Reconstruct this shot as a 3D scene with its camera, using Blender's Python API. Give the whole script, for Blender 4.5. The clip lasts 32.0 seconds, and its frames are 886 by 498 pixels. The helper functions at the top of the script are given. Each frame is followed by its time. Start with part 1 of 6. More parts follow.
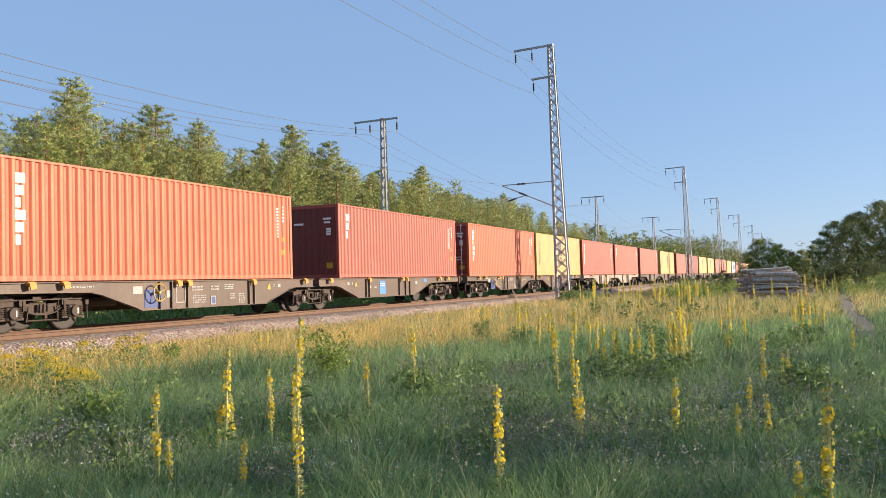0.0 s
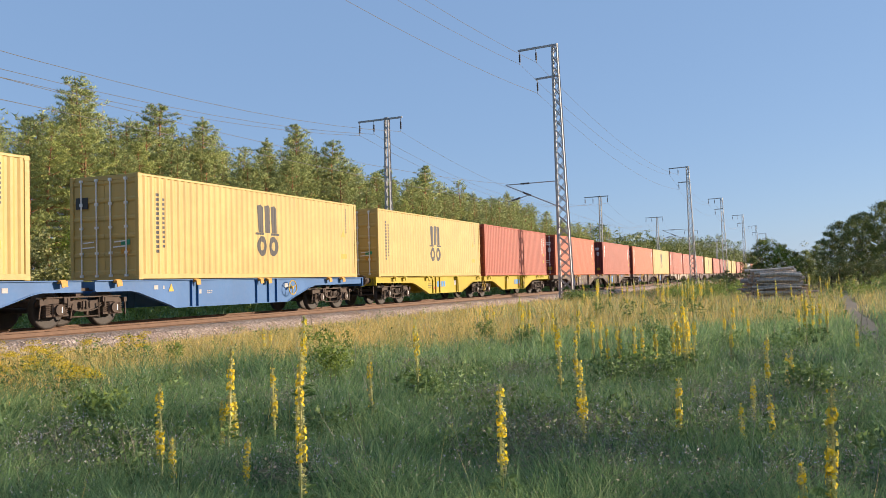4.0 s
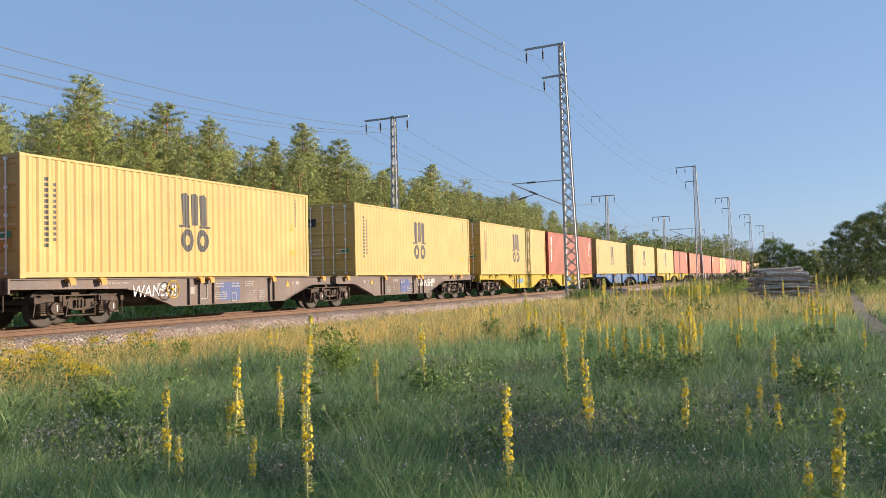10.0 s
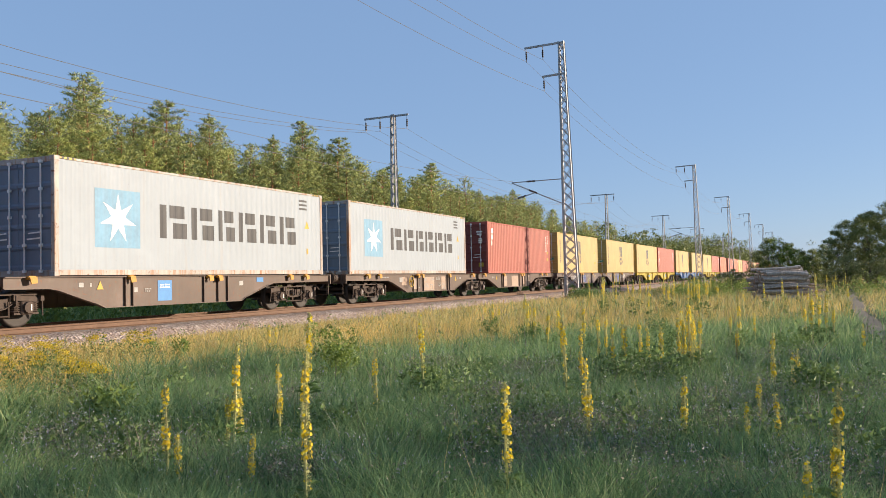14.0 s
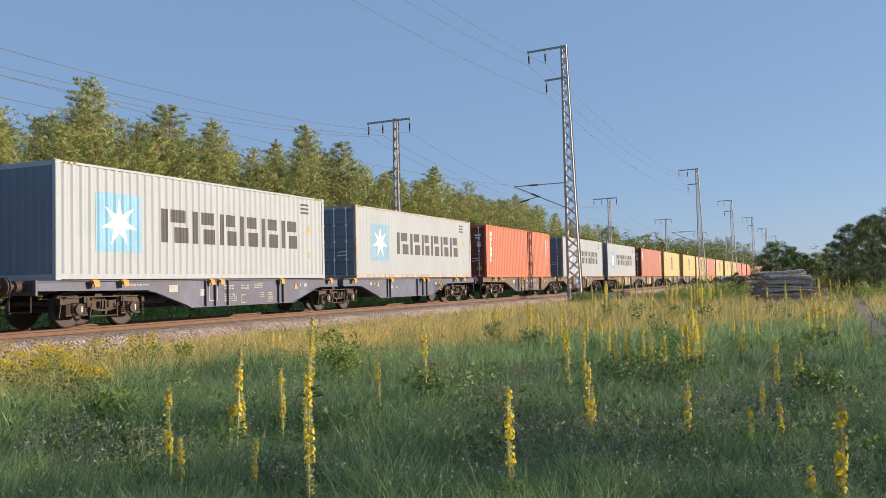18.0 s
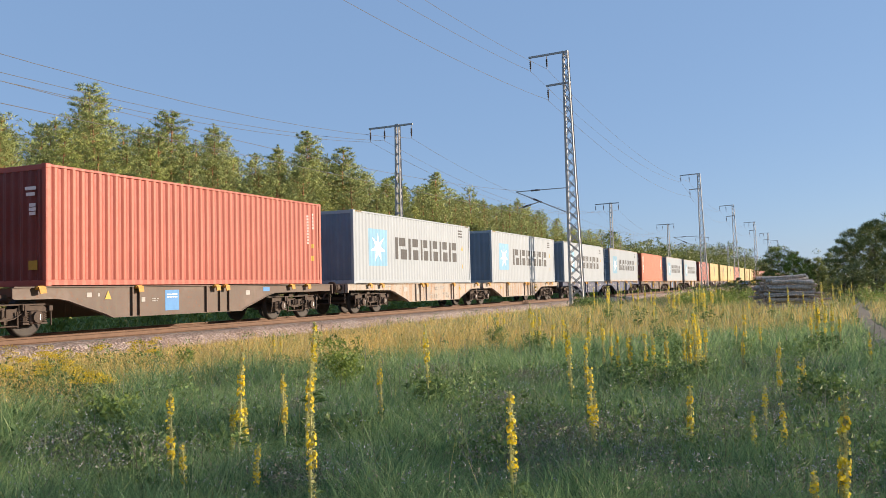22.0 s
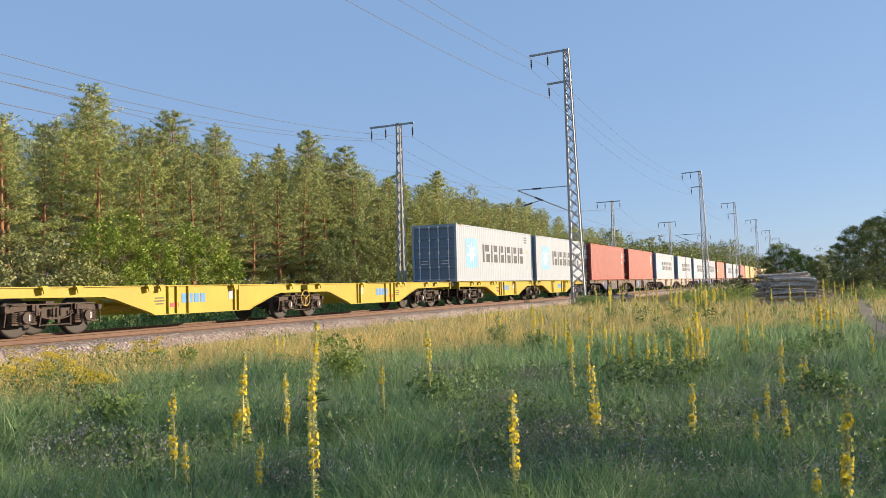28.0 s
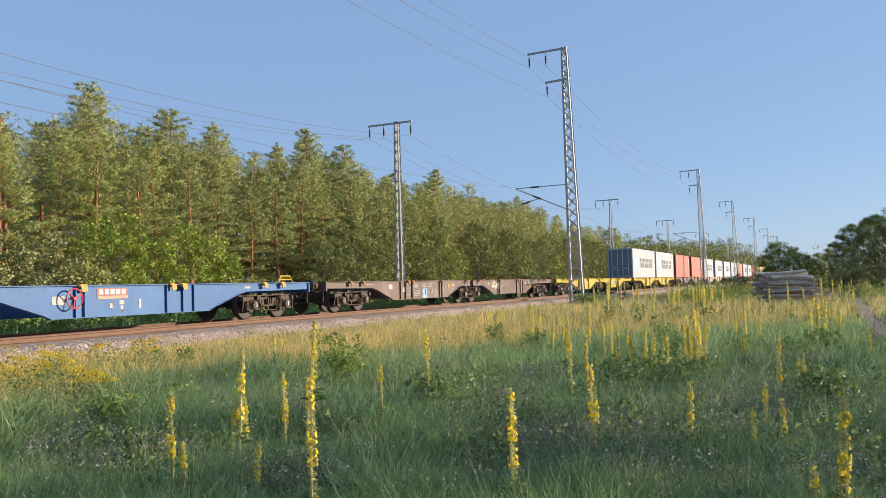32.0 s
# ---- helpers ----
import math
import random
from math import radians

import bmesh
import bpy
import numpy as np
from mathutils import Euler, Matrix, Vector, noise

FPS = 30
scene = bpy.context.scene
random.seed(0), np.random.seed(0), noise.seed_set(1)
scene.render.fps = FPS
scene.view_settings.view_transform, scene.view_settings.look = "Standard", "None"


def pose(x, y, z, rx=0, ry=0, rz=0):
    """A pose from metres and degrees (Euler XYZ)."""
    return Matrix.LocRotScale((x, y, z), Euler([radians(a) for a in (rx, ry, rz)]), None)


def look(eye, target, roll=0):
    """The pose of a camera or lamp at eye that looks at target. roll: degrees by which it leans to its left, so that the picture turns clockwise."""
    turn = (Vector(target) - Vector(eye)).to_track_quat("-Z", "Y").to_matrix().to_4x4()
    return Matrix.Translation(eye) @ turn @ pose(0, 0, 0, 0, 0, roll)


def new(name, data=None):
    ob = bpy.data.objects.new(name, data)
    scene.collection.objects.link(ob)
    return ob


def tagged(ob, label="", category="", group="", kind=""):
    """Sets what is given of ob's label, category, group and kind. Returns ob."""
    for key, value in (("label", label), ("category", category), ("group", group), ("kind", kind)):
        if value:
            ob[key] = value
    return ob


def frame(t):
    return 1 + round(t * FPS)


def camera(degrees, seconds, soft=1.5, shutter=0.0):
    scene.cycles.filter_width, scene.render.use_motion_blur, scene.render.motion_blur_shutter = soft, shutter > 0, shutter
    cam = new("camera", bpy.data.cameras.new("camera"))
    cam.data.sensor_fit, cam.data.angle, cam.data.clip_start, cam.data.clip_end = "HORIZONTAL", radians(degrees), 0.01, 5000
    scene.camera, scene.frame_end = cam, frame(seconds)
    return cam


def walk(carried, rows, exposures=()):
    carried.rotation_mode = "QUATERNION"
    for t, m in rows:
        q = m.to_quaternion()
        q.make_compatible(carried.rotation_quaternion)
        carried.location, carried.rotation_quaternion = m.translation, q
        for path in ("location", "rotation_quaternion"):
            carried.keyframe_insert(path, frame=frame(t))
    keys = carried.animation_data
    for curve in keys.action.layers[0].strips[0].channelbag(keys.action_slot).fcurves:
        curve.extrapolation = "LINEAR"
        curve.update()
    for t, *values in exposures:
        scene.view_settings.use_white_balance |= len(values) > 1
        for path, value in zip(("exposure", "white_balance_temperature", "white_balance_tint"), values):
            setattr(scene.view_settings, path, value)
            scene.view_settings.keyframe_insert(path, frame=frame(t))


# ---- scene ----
# a phone held by hand beside the line: it stands still and only sways
EYE = (0.0, 0.0, 1.5)
cam = camera(54.018, 32.0, soft=0.55)
SWAY = [
    (0, 92.192, 1.617, -67.417), (0.5, 92.153, 1.637, -67.415), (1, 92.112, 1.661, -67.411), (1.5, 92.061, 1.655, -67.411),
    (2, 92.086, 1.589, -67.369), (2.5, 92.156, 1.560, -67.290), (3, 92.164, 1.540, -67.265), (3.5, 92.122, 1.518, -67.267),
    (5.5, 92.431, 1.273, -66.808), (6, 92.382, 1.275, -66.799), (6.5, 92.335, 1.259, -66.795), (7, 92.321, 1.293, -66.801),
    (7.5, 92.272, 1.308, -66.805), (8, 92.240, 1.365, -66.794), (8.5, 92.202, 1.319, -66.800), (9, 92.154, 1.301, -66.799),
    (9.5, 92.117, 1.337, -66.789), (10, 92.095, 1.329, -66.782), (10.5, 92.122, 1.354, -66.786), (11, 92.150, 1.292, -66.805),
    (11.5, 92.098, 1.306, -66.812), (12, 92.069, 1.227, -66.820), (12.5, 92.035, 1.275, -66.809), (13, 92.014, 1.221, -66.812),
    (13.5, 91.983, 1.273, -66.804), (14, 92.001, 1.218, -66.824), (14.5, 91.962, 1.213, -66.855), (16.5, 92.318, 1.261, -66.637),
    (17, 92.318, 1.262, -66.634), (17.5, 92.258, 1.236, -66.649), (18, 92.263, 1.248, -66.640), (18.5, 92.445, 1.217, -66.597),
    (19, 92.447, 1.205, -66.599), (19.5, 92.455, 1.189, -66.607), (20, 92.539, 1.238, -66.598), (20.5, 92.537, 1.240, -66.593),
    (21, 92.495, 1.248, -66.575), (21.5, 92.562, 1.298, -66.532), (22, 92.612, 1.323, -66.514), (22.5, 92.591, 1.297, -66.524),
    (23, 92.570, 1.320, -66.514), (23.5, 92.620, 1.320, -66.487), (24, 92.618, 1.326, -66.475), (24.5, 92.562, 1.331, -66.507),
    (25, 92.522, 1.314, -66.506), (25.5, 92.464, 1.317, -66.516), (27.5, 92.471, 1.503, -66.414), (28, 92.533, 1.534, -66.399),
    (28.5, 92.482, 1.542, -66.399), (29, 92.417, 1.509, -66.403), (29.5, 92.408, 1.508, -66.421), (30, 92.344, 1.516, -66.437),
    (30.5, 92.300, 1.495, -66.431), (31, 92.309, 1.536, -66.454), (31.5, 92.400, 1.585, -66.493), (32, 92.431, 1.581, -66.521),
]
walk(cam, [(t, pose(*EYE, rx, ry, rz)) for t, rx, ry, rz in SWAY],
     exposures=[(0, 0.95, 6600, 13), (3, 0.82, 6600, 13), (6, 0.78, 6600, 13), (9, 0.71, 6600, 13), (10, 0.81, 6600, 13), (13, 0.83, 6600, 13), (14, 0.77, 6600, 13), (17, 0.67, 6600, 13), (19, 0.61, 6600, 13), (21, 0.66, 6600, 13), (23, 0.83, 6600, 13), (25, 0.68, 6600, 13), (28, 0.86, 6600, 13), (32, 0.86, 6600, 13)])

# ---- sky, sun ----
SUN_EL, SUN_AZ = 13.0, 33.0          # azimuth: degrees from the camera's side of the line towards the far end
sun_dir = Vector((math.sin(radians(SUN_AZ)) * math.cos(radians(SUN_EL)), -math.cos(radians(SUN_AZ)) * math.cos(radians(SUN_EL)), math.sin(radians(SUN_EL))))
world = bpy.data.worlds.new("sky")
scene.world = world
world.use_nodes = True
wn, wl = world.node_tree.nodes, world.node_tree.links
wn.clear()
sky = wn.new("ShaderNodeTexSky")
sky.sky_type = "NISHITA"
sky.sun_disc = False
sky.sun_elevation = radians(SUN_EL)
sky.sun_rotation = math.atan2(sun_dir.x, sun_dir.y)
sky.altitude, sky.air_density, sky.dust_density, sky.ozone_density = 60, 0.8, 0.35, 1.2
back = wn.new("ShaderNodeBackground")
back.inputs["Strength"].default_value = 0.138
wout = wn.new("ShaderNodeOutputWorld")
haze = wn.new("ShaderNodeMix")                   # thin even summer haze over the clear sky
haze.data_type = "RGBA"
haze.inputs[0].default_value = 0.80
haze.inputs[7].default_value = (0.94, 1.60, 2.72, 1)
wl.new(sky.outputs["Color"], haze.inputs[6])
wl.new(haze.outputs[2], back.inputs["Color"])
wl.new(back.outputs["Background"], wout.inputs["Surface"])
sun = new("sun", bpy.data.lights.new("sun", "SUN"))
sun.data.energy, sun.data.angle, sun.data.color = 4.6, radians(0.6), (1.0, 0.835, 0.64)
sun.matrix_world = look(sun_dir * 60, (0, 0, 0))

# ---- small builders ----
def bm_mesh(name, bm, mat, smooth=False):
    me = bpy.data.meshes.new(name)
    bm.to_mesh(me)
    bm.free()
    for m in (mat if isinstance(mat, (list, tuple)) else [mat]):
        me.materials.append(m)
    if smooth:
        me.shade_smooth()
    return me


def part(name, bm, mat, parent, label="", at=(0, 0, 0)):
    """Links a bmesh or a ready mesh as one part under a thing or a part."""
    me = bm if isinstance(bm, bpy.types.Mesh) else bm_mesh(name, bm, mat)
    ob = new(name, me)
    ob.parent = parent
    ob.location = at
    if label:
        ob["label"] = label
    return ob


def thing(name, label, category, group="", kind="", at=(0, 0, 0), rz=0.0):
    ob = new(name)
    ob.empty_display_size = 0.2
    ob.location = at
    ob.rotation_euler = (0, 0, rz)
    return tagged(ob, label, category, group, kind)


def box(bm, x0, x1, y0, y1, z0, z1):
    v = [bm.verts.new(p) for p in ((x0, y0, z0), (x1, y0, z0), (x1, y1, z0), (x0, y1, z0), (x0, y0, z1), (x1, y0, z1), (x1, y1, z1), (x0, y1, z1))]
    for q in ((0, 3, 2, 1), (4, 5, 6, 7), (0, 1, 5, 4), (1, 2, 6, 5), (2, 3, 7, 6), (3, 0, 4, 7)):
        bm.faces.new([v[i] for i in q])
    return v


def bbox(x0, x1, y0, y1, z0, z1, bevel=0.0):
    bm = bmesh.new()
    box(bm, x0, x1, y0, y1, z0, z1)
    if bevel:
        bmesh.ops.bevel(bm, geom=list(bm.edges), offset=bevel, segments=1, affect="EDGES")
    return bm


def prism(bm, pts, y0, y1):
    """A plate with the outline pts in the x-z plane, between y0 and y1."""
    a = [bm.verts.new((x, y0, z)) for x, z in pts]
    b = [bm.verts.new((x, y1, z)) for x, z in pts]
    n = len(pts)
    fs = [bm.faces.new(a), bm.faces.new(b[::-1])]
    for i in range(n):
        fs.append(bm.faces.new((a[i], b[i], b[(i + 1) % n], a[(i + 1) % n])))
    bmesh.ops.recalc_face_normals(bm, faces=fs)


def tube(bm, p, q, r0, r1=None, seg=8, cap=True):
    """A round bar from p to q."""
    r1 = r0 if r1 is None else r1
    p, q = Vector(p), Vector(q)
    d = (q - p).normalized()
    u = d.orthogonal().normalized()
    w = d.cross(u)
    a, b = [], []
    for i in range(seg):
        t = 2 * math.pi * i / seg
        o = u * math.cos(t) + w * math.sin(t)
        a.append(bm.verts.new(p + o * r0))
        b.append(bm.verts.new(q + o * r1))
    for i in range(seg):
        j = (i + 1) % seg
        bm.faces.new((a[i], a[j], b[j], b[i]))
    if cap:
        bm.faces.new(a[::-1])
        bm.faces.new(b)


def bar(bm, p, q, w, h, up=(0, 0, 1)):
    """A square bar from p to q."""
    p, q = Vector(p), Vector(q)
    d = (q - p).normalized()
    s = d.cross(Vector(up))
    s = s.normalized() if s.length > 1e-4 else d.orthogonal().normalized()
    u = s.cross(d)
    vs = []
    for c in (p, q):
        for i, j in ((-1, -1), (1, -1), (1, 1), (-1, 1)):
            vs.append(bm.verts.new(c + s * (i * w / 2) + u * (j * h / 2)))
    for f in ((0, 1, 2, 3), (7, 6, 5, 4), (0, 4, 5, 1), (1, 5, 6, 2), (2, 6, 7, 3), (3, 7, 4, 0)):
        bm.faces.new([vs[i] for i in f])


def lathe(bm, prof, axis="y", seg=24):
    """A turned body: prof is (radius, along) pairs."""
    rings = []
    for r, t in prof:
        ring = []
        for i in range(seg):
            a = 2 * math.pi * i / seg
            c, s = r * math.cos(a), r * math.sin(a)
            ring.append(bm.verts.new({"y": (c, t, s), "z": (c, s, t), "x": (t, c, s)}[axis]))
        rings.append(ring)
    fs = []
    for a, b in zip(rings, rings[1:]):
        for i in range(seg):
            j = (i + 1) % seg
            fs.append(bm.faces.new((a[i], a[j], b[j], b[i])))
    fs.append(bm.faces.new(rings[0][::-1]))
    fs.append(bm.faces.new(rings[-1]))
    bmesh.ops.recalc_face_normals(bm, faces=fs)


def raw_mesh(name, verts, faces, mat):
    me = bpy.data.meshes.new(name)
    me.from_pydata(verts, [], faces)
    me.materials.append(mat)
    return me


def array_mesh(name, verts, nper, mats, index=None, normals=None):
    """A mesh of many flat pieces, nper corners each, from one array of corners; normals: one soft normal a piece."""
    verts = np.asarray(verts, dtype=np.float32).reshape(-1, 3)
    n = len(verts)
    me = bpy.data.meshes.new(name)
    me.vertices.add(n)
    me.vertices.foreach_set("co", verts.ravel())
    me.loops.add(n)
    me.loops.foreach_set("vertex_index", np.arange(n, dtype=np.int32))
    me.polygons.add(n // nper)
    me.polygons.foreach_set("loop_start", np.arange(0, n, nper, dtype=np.int32))
    for m in mats:
        me.materials.append(m)
    if index is not None:
        me.polygons.foreach_set("material_index", np.asarray(index, dtype=np.int32))
    me.update(calc_edges=True)
    if normals is not None:
        me.normals_split_custom_set_from_vertices(np.repeat(normals, nper, 0).tolist())
    return me

# ---- materials ----
def mat_base(name, rough=0.6, metal=0.0, spec=0.5):
    m = bpy.data.materials.new(name)
    m.use_nodes = True
    n, l = m.node_tree.nodes, m.node_tree.links
    b = n["Principled BSDF"]
    b.inputs["Roughness"].default_value = rough
    b.inputs["Metallic"].default_value = metal
    b.inputs["Specular IOR Level"].default_value = spec
    return m, n, l, b


def ramp(n, l, src, stops):
    r = n.new("ShaderNodeValToRGB")
    e = r.color_ramp.elements
    while len(e) < len(stops):
        e.new(0.5)
    for k, (p, c) in zip(e, stops):
        k.position, k.color = p, (*c, 1) if len(c) == 3 else c
    l.new(src, r.inputs["Fac"])
    return r.outputs["Color"]


def tex_noise(n, l, scale, detail=4, rough=0.6, vec=None, stretch=None):
    t = n.new("ShaderNodeTexNoise")
    t.inputs["Scale"].default_value, t.inputs["Detail"].default_value, t.inputs["Roughness"].default_value = scale, detail, rough
    if vec is None:
        vec = n.new("ShaderNodeTexCoord").outputs["Object"]
    if stretch:
        mp = n.new("ShaderNodeMapping")
        mp.inputs["Scale"].default_value = stretch
        l.new(vec, mp.inputs["Vector"])
        vec = mp.outputs["Vector"]
    l.new(vec, t.inputs["Vector"])
    return t.outputs["Fac"]


def mixc(n, l, fac, a, b, mode="MIX"):
    m = n.new("ShaderNodeMix")
    m.data_type, m.blend_type = "RGBA", mode
    for sock, val in ((m.inputs[0], fac), (m.inputs[6], a), (m.inputs[7], b)):
        if isinstance(val, bpy.types.NodeSocket):
            l.new(val, sock)
        elif isinstance(val, (int, float)):
            sock.default_value = val
        else:
            sock.default_value = (*val, 1)
    return m.outputs[2]


def bump(n, l, b, height, strength=0.3, dist=0.01):
    k = n.new("ShaderNodeBump")
    k.inputs["Strength"].default_value, k.inputs["Distance"].default_value = strength, dist
    l.new(height, k.inputs["Height"])
    l.new(k.outputs["Normal"], b.inputs["Normal"])


def paint(name, col, rust=0.25, rough=0.5, dirt=(0.10, 0.075, 0.05), fade=0.12, ridge=0.0):
    """Weathered paint on steel: sun-faded patches, streaks that run down, rust spots."""
    m, n, l, b = mat_base(name, rough)
    co = n.new("ShaderNodeTexCoord").outputs["Object"]
    info = n.new("ShaderNodeObjectInfo")
    add = n.new("ShaderNodeVectorMath")
    add.operation = "ADD"
    mul = n.new("ShaderNodeVectorMath")
    mul.operation = "SCALE"
    mul.inputs["Scale"].default_value = 37.0
    cmb = n.new("ShaderNodeCombineXYZ")
    l.new(info.outputs["Random"], cmb.inputs["X"])
    l.new(cmb.outputs["Vector"], mul.inputs[0])
    l.new(co, add.inputs[0])
    l.new(mul.outputs["Vector"], add.inputs[1])
    v = add.outputs["Vector"]
    patch = tex_noise(n, l, 0.7, 5, 0.6, v)
    light = tuple(min(1, c * (1 + fade) + fade * 0.12) for c in col)
    dark = tuple(c * (1 - fade * 1.2) for c in col)
    c1 = ramp(n, l, patch, [(0.3, dark), (0.55, col), (0.75, light)])
    if ridge:                                     # paler bands along the outer ridges of pressed panels
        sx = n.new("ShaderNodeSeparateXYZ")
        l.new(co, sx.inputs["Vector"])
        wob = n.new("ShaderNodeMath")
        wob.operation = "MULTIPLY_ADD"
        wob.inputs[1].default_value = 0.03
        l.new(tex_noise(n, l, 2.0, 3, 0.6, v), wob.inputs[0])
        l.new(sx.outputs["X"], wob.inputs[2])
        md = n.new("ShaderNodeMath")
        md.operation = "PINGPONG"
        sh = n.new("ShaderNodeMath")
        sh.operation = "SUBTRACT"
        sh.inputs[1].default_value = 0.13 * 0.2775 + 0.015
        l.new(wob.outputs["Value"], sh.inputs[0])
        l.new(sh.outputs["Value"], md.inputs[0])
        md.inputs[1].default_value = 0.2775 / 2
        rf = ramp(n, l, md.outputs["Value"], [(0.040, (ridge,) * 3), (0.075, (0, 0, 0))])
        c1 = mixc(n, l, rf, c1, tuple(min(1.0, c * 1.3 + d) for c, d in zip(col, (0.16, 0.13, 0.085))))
    streak = tex_noise(n, l, 5.0, 5, 0.65, v, (1.0, 1.0, 0.07))
    sf = ramp(n, l, streak, [(0.55 if rust < 0.4 else 0.47, (0, 0, 0)), (0.80 if rust < 0.4 else 0.66, (rust, rust, rust))])
    c2 = mixc(n, l, sf, c1, dirt)
    spots = tex_noise(n, l, 9.0, 6, 0.75, v)
    pf = ramp(n, l, spots, [(0.66 if rust < 0.4 else 0.57, (0, 0, 0)), (0.72 if rust < 0.4 else 0.66, (min(1.0, rust * 1.6),) * 3)])
    c3 = mixc(n, l, pf, c2, (0.16, 0.06, 0.025))
    l.new(c3, b.inputs["Base Color"])
    rr = n.new("ShaderNodeMapRange")
    rr.inputs["To Min"].default_value, rr.inputs["To Max"].default_value = rough - 0.1, rough + 0.25
    l.new(spots, rr.inputs["Value"])
    l.new(rr.outputs["Result"], b.inputs["Roughness"])
    bump(n, l, b, tex_noise(n, l, 3.0, 4, 0.6, v), 0.12, 0.02)
    return m


def simple(name, col, rough=0.6, metal=0.0, scale=6.0, vary=0.25, bumps=0.2, rand=0.0):
    """A plain surface with grain at two scales; rand: how much one piece differs from the next."""
    m, n, l, b = mat_base(name, rough, metal)
    f1, f2 = tex_noise(n, l, scale, 6, 0.65), tex_noise(n, l, scale * 7, 4, 0.6)
    lo, hi = tuple(c * (1 - vary) for c in col), tuple(min(1, c * (1 + vary)) for c in col)
    c = ramp(n, l, f1, [(0.3, lo), (0.7, hi)])
    c = mixc(n, l, 0.35, c, ramp(n, l, f2, [(0.3, lo), (0.7, hi)]))
    if rand:
        info = n.new("ShaderNodeObjectInfo")
        c = mixc(n, l, 1.0, c, ramp(n, l, info.outputs["Random"], [(0, (1 - rand,) * 3), (1, (1 + rand,) * 3)]), "MULTIPLY")
    l.new(c, b.inputs["Base Color"])
    bump(n, l, b, f2, bumps, 0.01)
    return m


def leafy(name, stops, rough=0.55, trans=0.35, obj_rand=True, patches=0.0):
    """Leaves, needles and blades: each piece takes its own tone, light comes through."""
    m, n, l, b = mat_base(name, rough, 0.0, 0.3)
    g = n.new("ShaderNodeNewGeometry")
    c = ramp(n, l, g.outputs["Random Per Island"], stops)
    if obj_rand:
        info = n.new("ShaderNodeObjectInfo")
        c = mixc(n, l, 1.0, c, ramp(n, l, info.outputs["Random"], [(0, (0.80, 0.82, 0.78)), (0.5, (1, 1, 1)), (1, (1.15, 1.12, 0.95))]), "MULTIPLY")
    if patches:                                   # the sward turns fresher or drier from place to place
        f = tex_noise(n, l, patches, 4, 0.6)
        c = mixc(n, l, 1.0, c, ramp(n, l, f, [(0.30, (0.62, 0.70, 0.72)), (0.48, (0.88, 0.95, 0.80)), (0.60, (1.15, 1.10, 0.90)), (0.75, (1.55, 1.30, 1.00))]), "MULTIPLY")
    l.new(c, b.inputs["Base Color"])
    t = n.new("ShaderNodeBsdfTranslucent")
    l.new(c, t.inputs["Color"])
    mx = n.new("ShaderNodeMixShader")
    mx.inputs["Fac"].default_value = trans
    l.new(b.outputs["BSDF"], mx.inputs[1])
    l.new(t.outputs["BSDF"], mx.inputs[2])
    l.new(mx.outputs["Shader"], n["Material Output"].inputs["Surface"])
    return m


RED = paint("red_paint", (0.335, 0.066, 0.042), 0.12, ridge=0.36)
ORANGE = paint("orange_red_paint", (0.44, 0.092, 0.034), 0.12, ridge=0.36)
MAROON = paint("maroon_paint", (0.264, 0.053, 0.044), 0.2)
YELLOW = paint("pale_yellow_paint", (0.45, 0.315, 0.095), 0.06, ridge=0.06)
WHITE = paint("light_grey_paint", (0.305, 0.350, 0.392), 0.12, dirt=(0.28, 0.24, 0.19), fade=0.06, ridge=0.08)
# darker copy of the red paint, carries the shade on red boxes' ends
END_SHADE_RED = paint("red_paint_end_shade", (0.165, 0.030, 0.022), 0.2)
# grey boxes' ends: their bluish shade is put into the paint colour
END_SHADE_BLUE = paint("grey_paint_end_shade", (0.135, 0.185, 0.25), 0.2)
OLDWHITE = paint("stained_white_paint", (0.29, 0.335, 0.375), 0.30, dirt=(0.31, 0.24, 0.16), fade=0.06)
W_YELLOW = paint("wagon_yellow_paint", (0.40, 0.298, 0.008), 0.16)
W_BLUE = paint("wagon_blue_paint", (0.016, 0.105, 0.285), 0.10)
W_GREY = paint("wagon_grey_paint", (0.118, 0.088, 0.082), 0.7, dirt=(0.12, 0.065, 0.035), fade=0.3)
W_BROWN = paint("wagon_brown_paint", (0.104, 0.066, 0.048), 0.6, fade=0.25)
W_NAVY = paint("wagon_dark_blue_paint", (0.070, 0.088, 0.155), 0.42, fade=0.25)
W_CREAM = paint("wagon_cream_paint", (0.365, 0.325, 0.28), 0.85, dirt=(0.30, 0.14, 0.05))
STEEL_DARK = simple("grimy_bogie_steel", (0.060, 0.038, 0.026), 0.75, 0.0, 9, 0.5)
WHEEL = simple("worn_wheel_steel", (0.034, 0.026, 0.021), 0.7, 0.0, 9, 0.3)
BLACK = simple("black_paint", (0.018, 0.018, 0.020), 0.55, 0, 8, 0.3, 0.05)
CHAR = simple("charcoal_paint", (0.030, 0.031, 0.034), 0.6, 0, 1.5, 0.35, 0.02)
LBLUE_OLD = simple("bleached_blue_paint", (0.15, 0.31, 0.44), 0.6, 0, 1.2, 0.22, 0.02)
LBLUE = simple("pale_blue_paint", (0.16, 0.38, 0.56), 0.55, 0, 2, 0.12, 0.02)
DBLUE = simple("dark_blue_paint", (0.03, 0.06, 0.20), 0.55, 0, 4, 0.2, 0.02)
MBLUE = simple("mid_blue_paint", (0.05, 0.22, 0.50), 0.55, 0, 4, 0.2, 0.02)
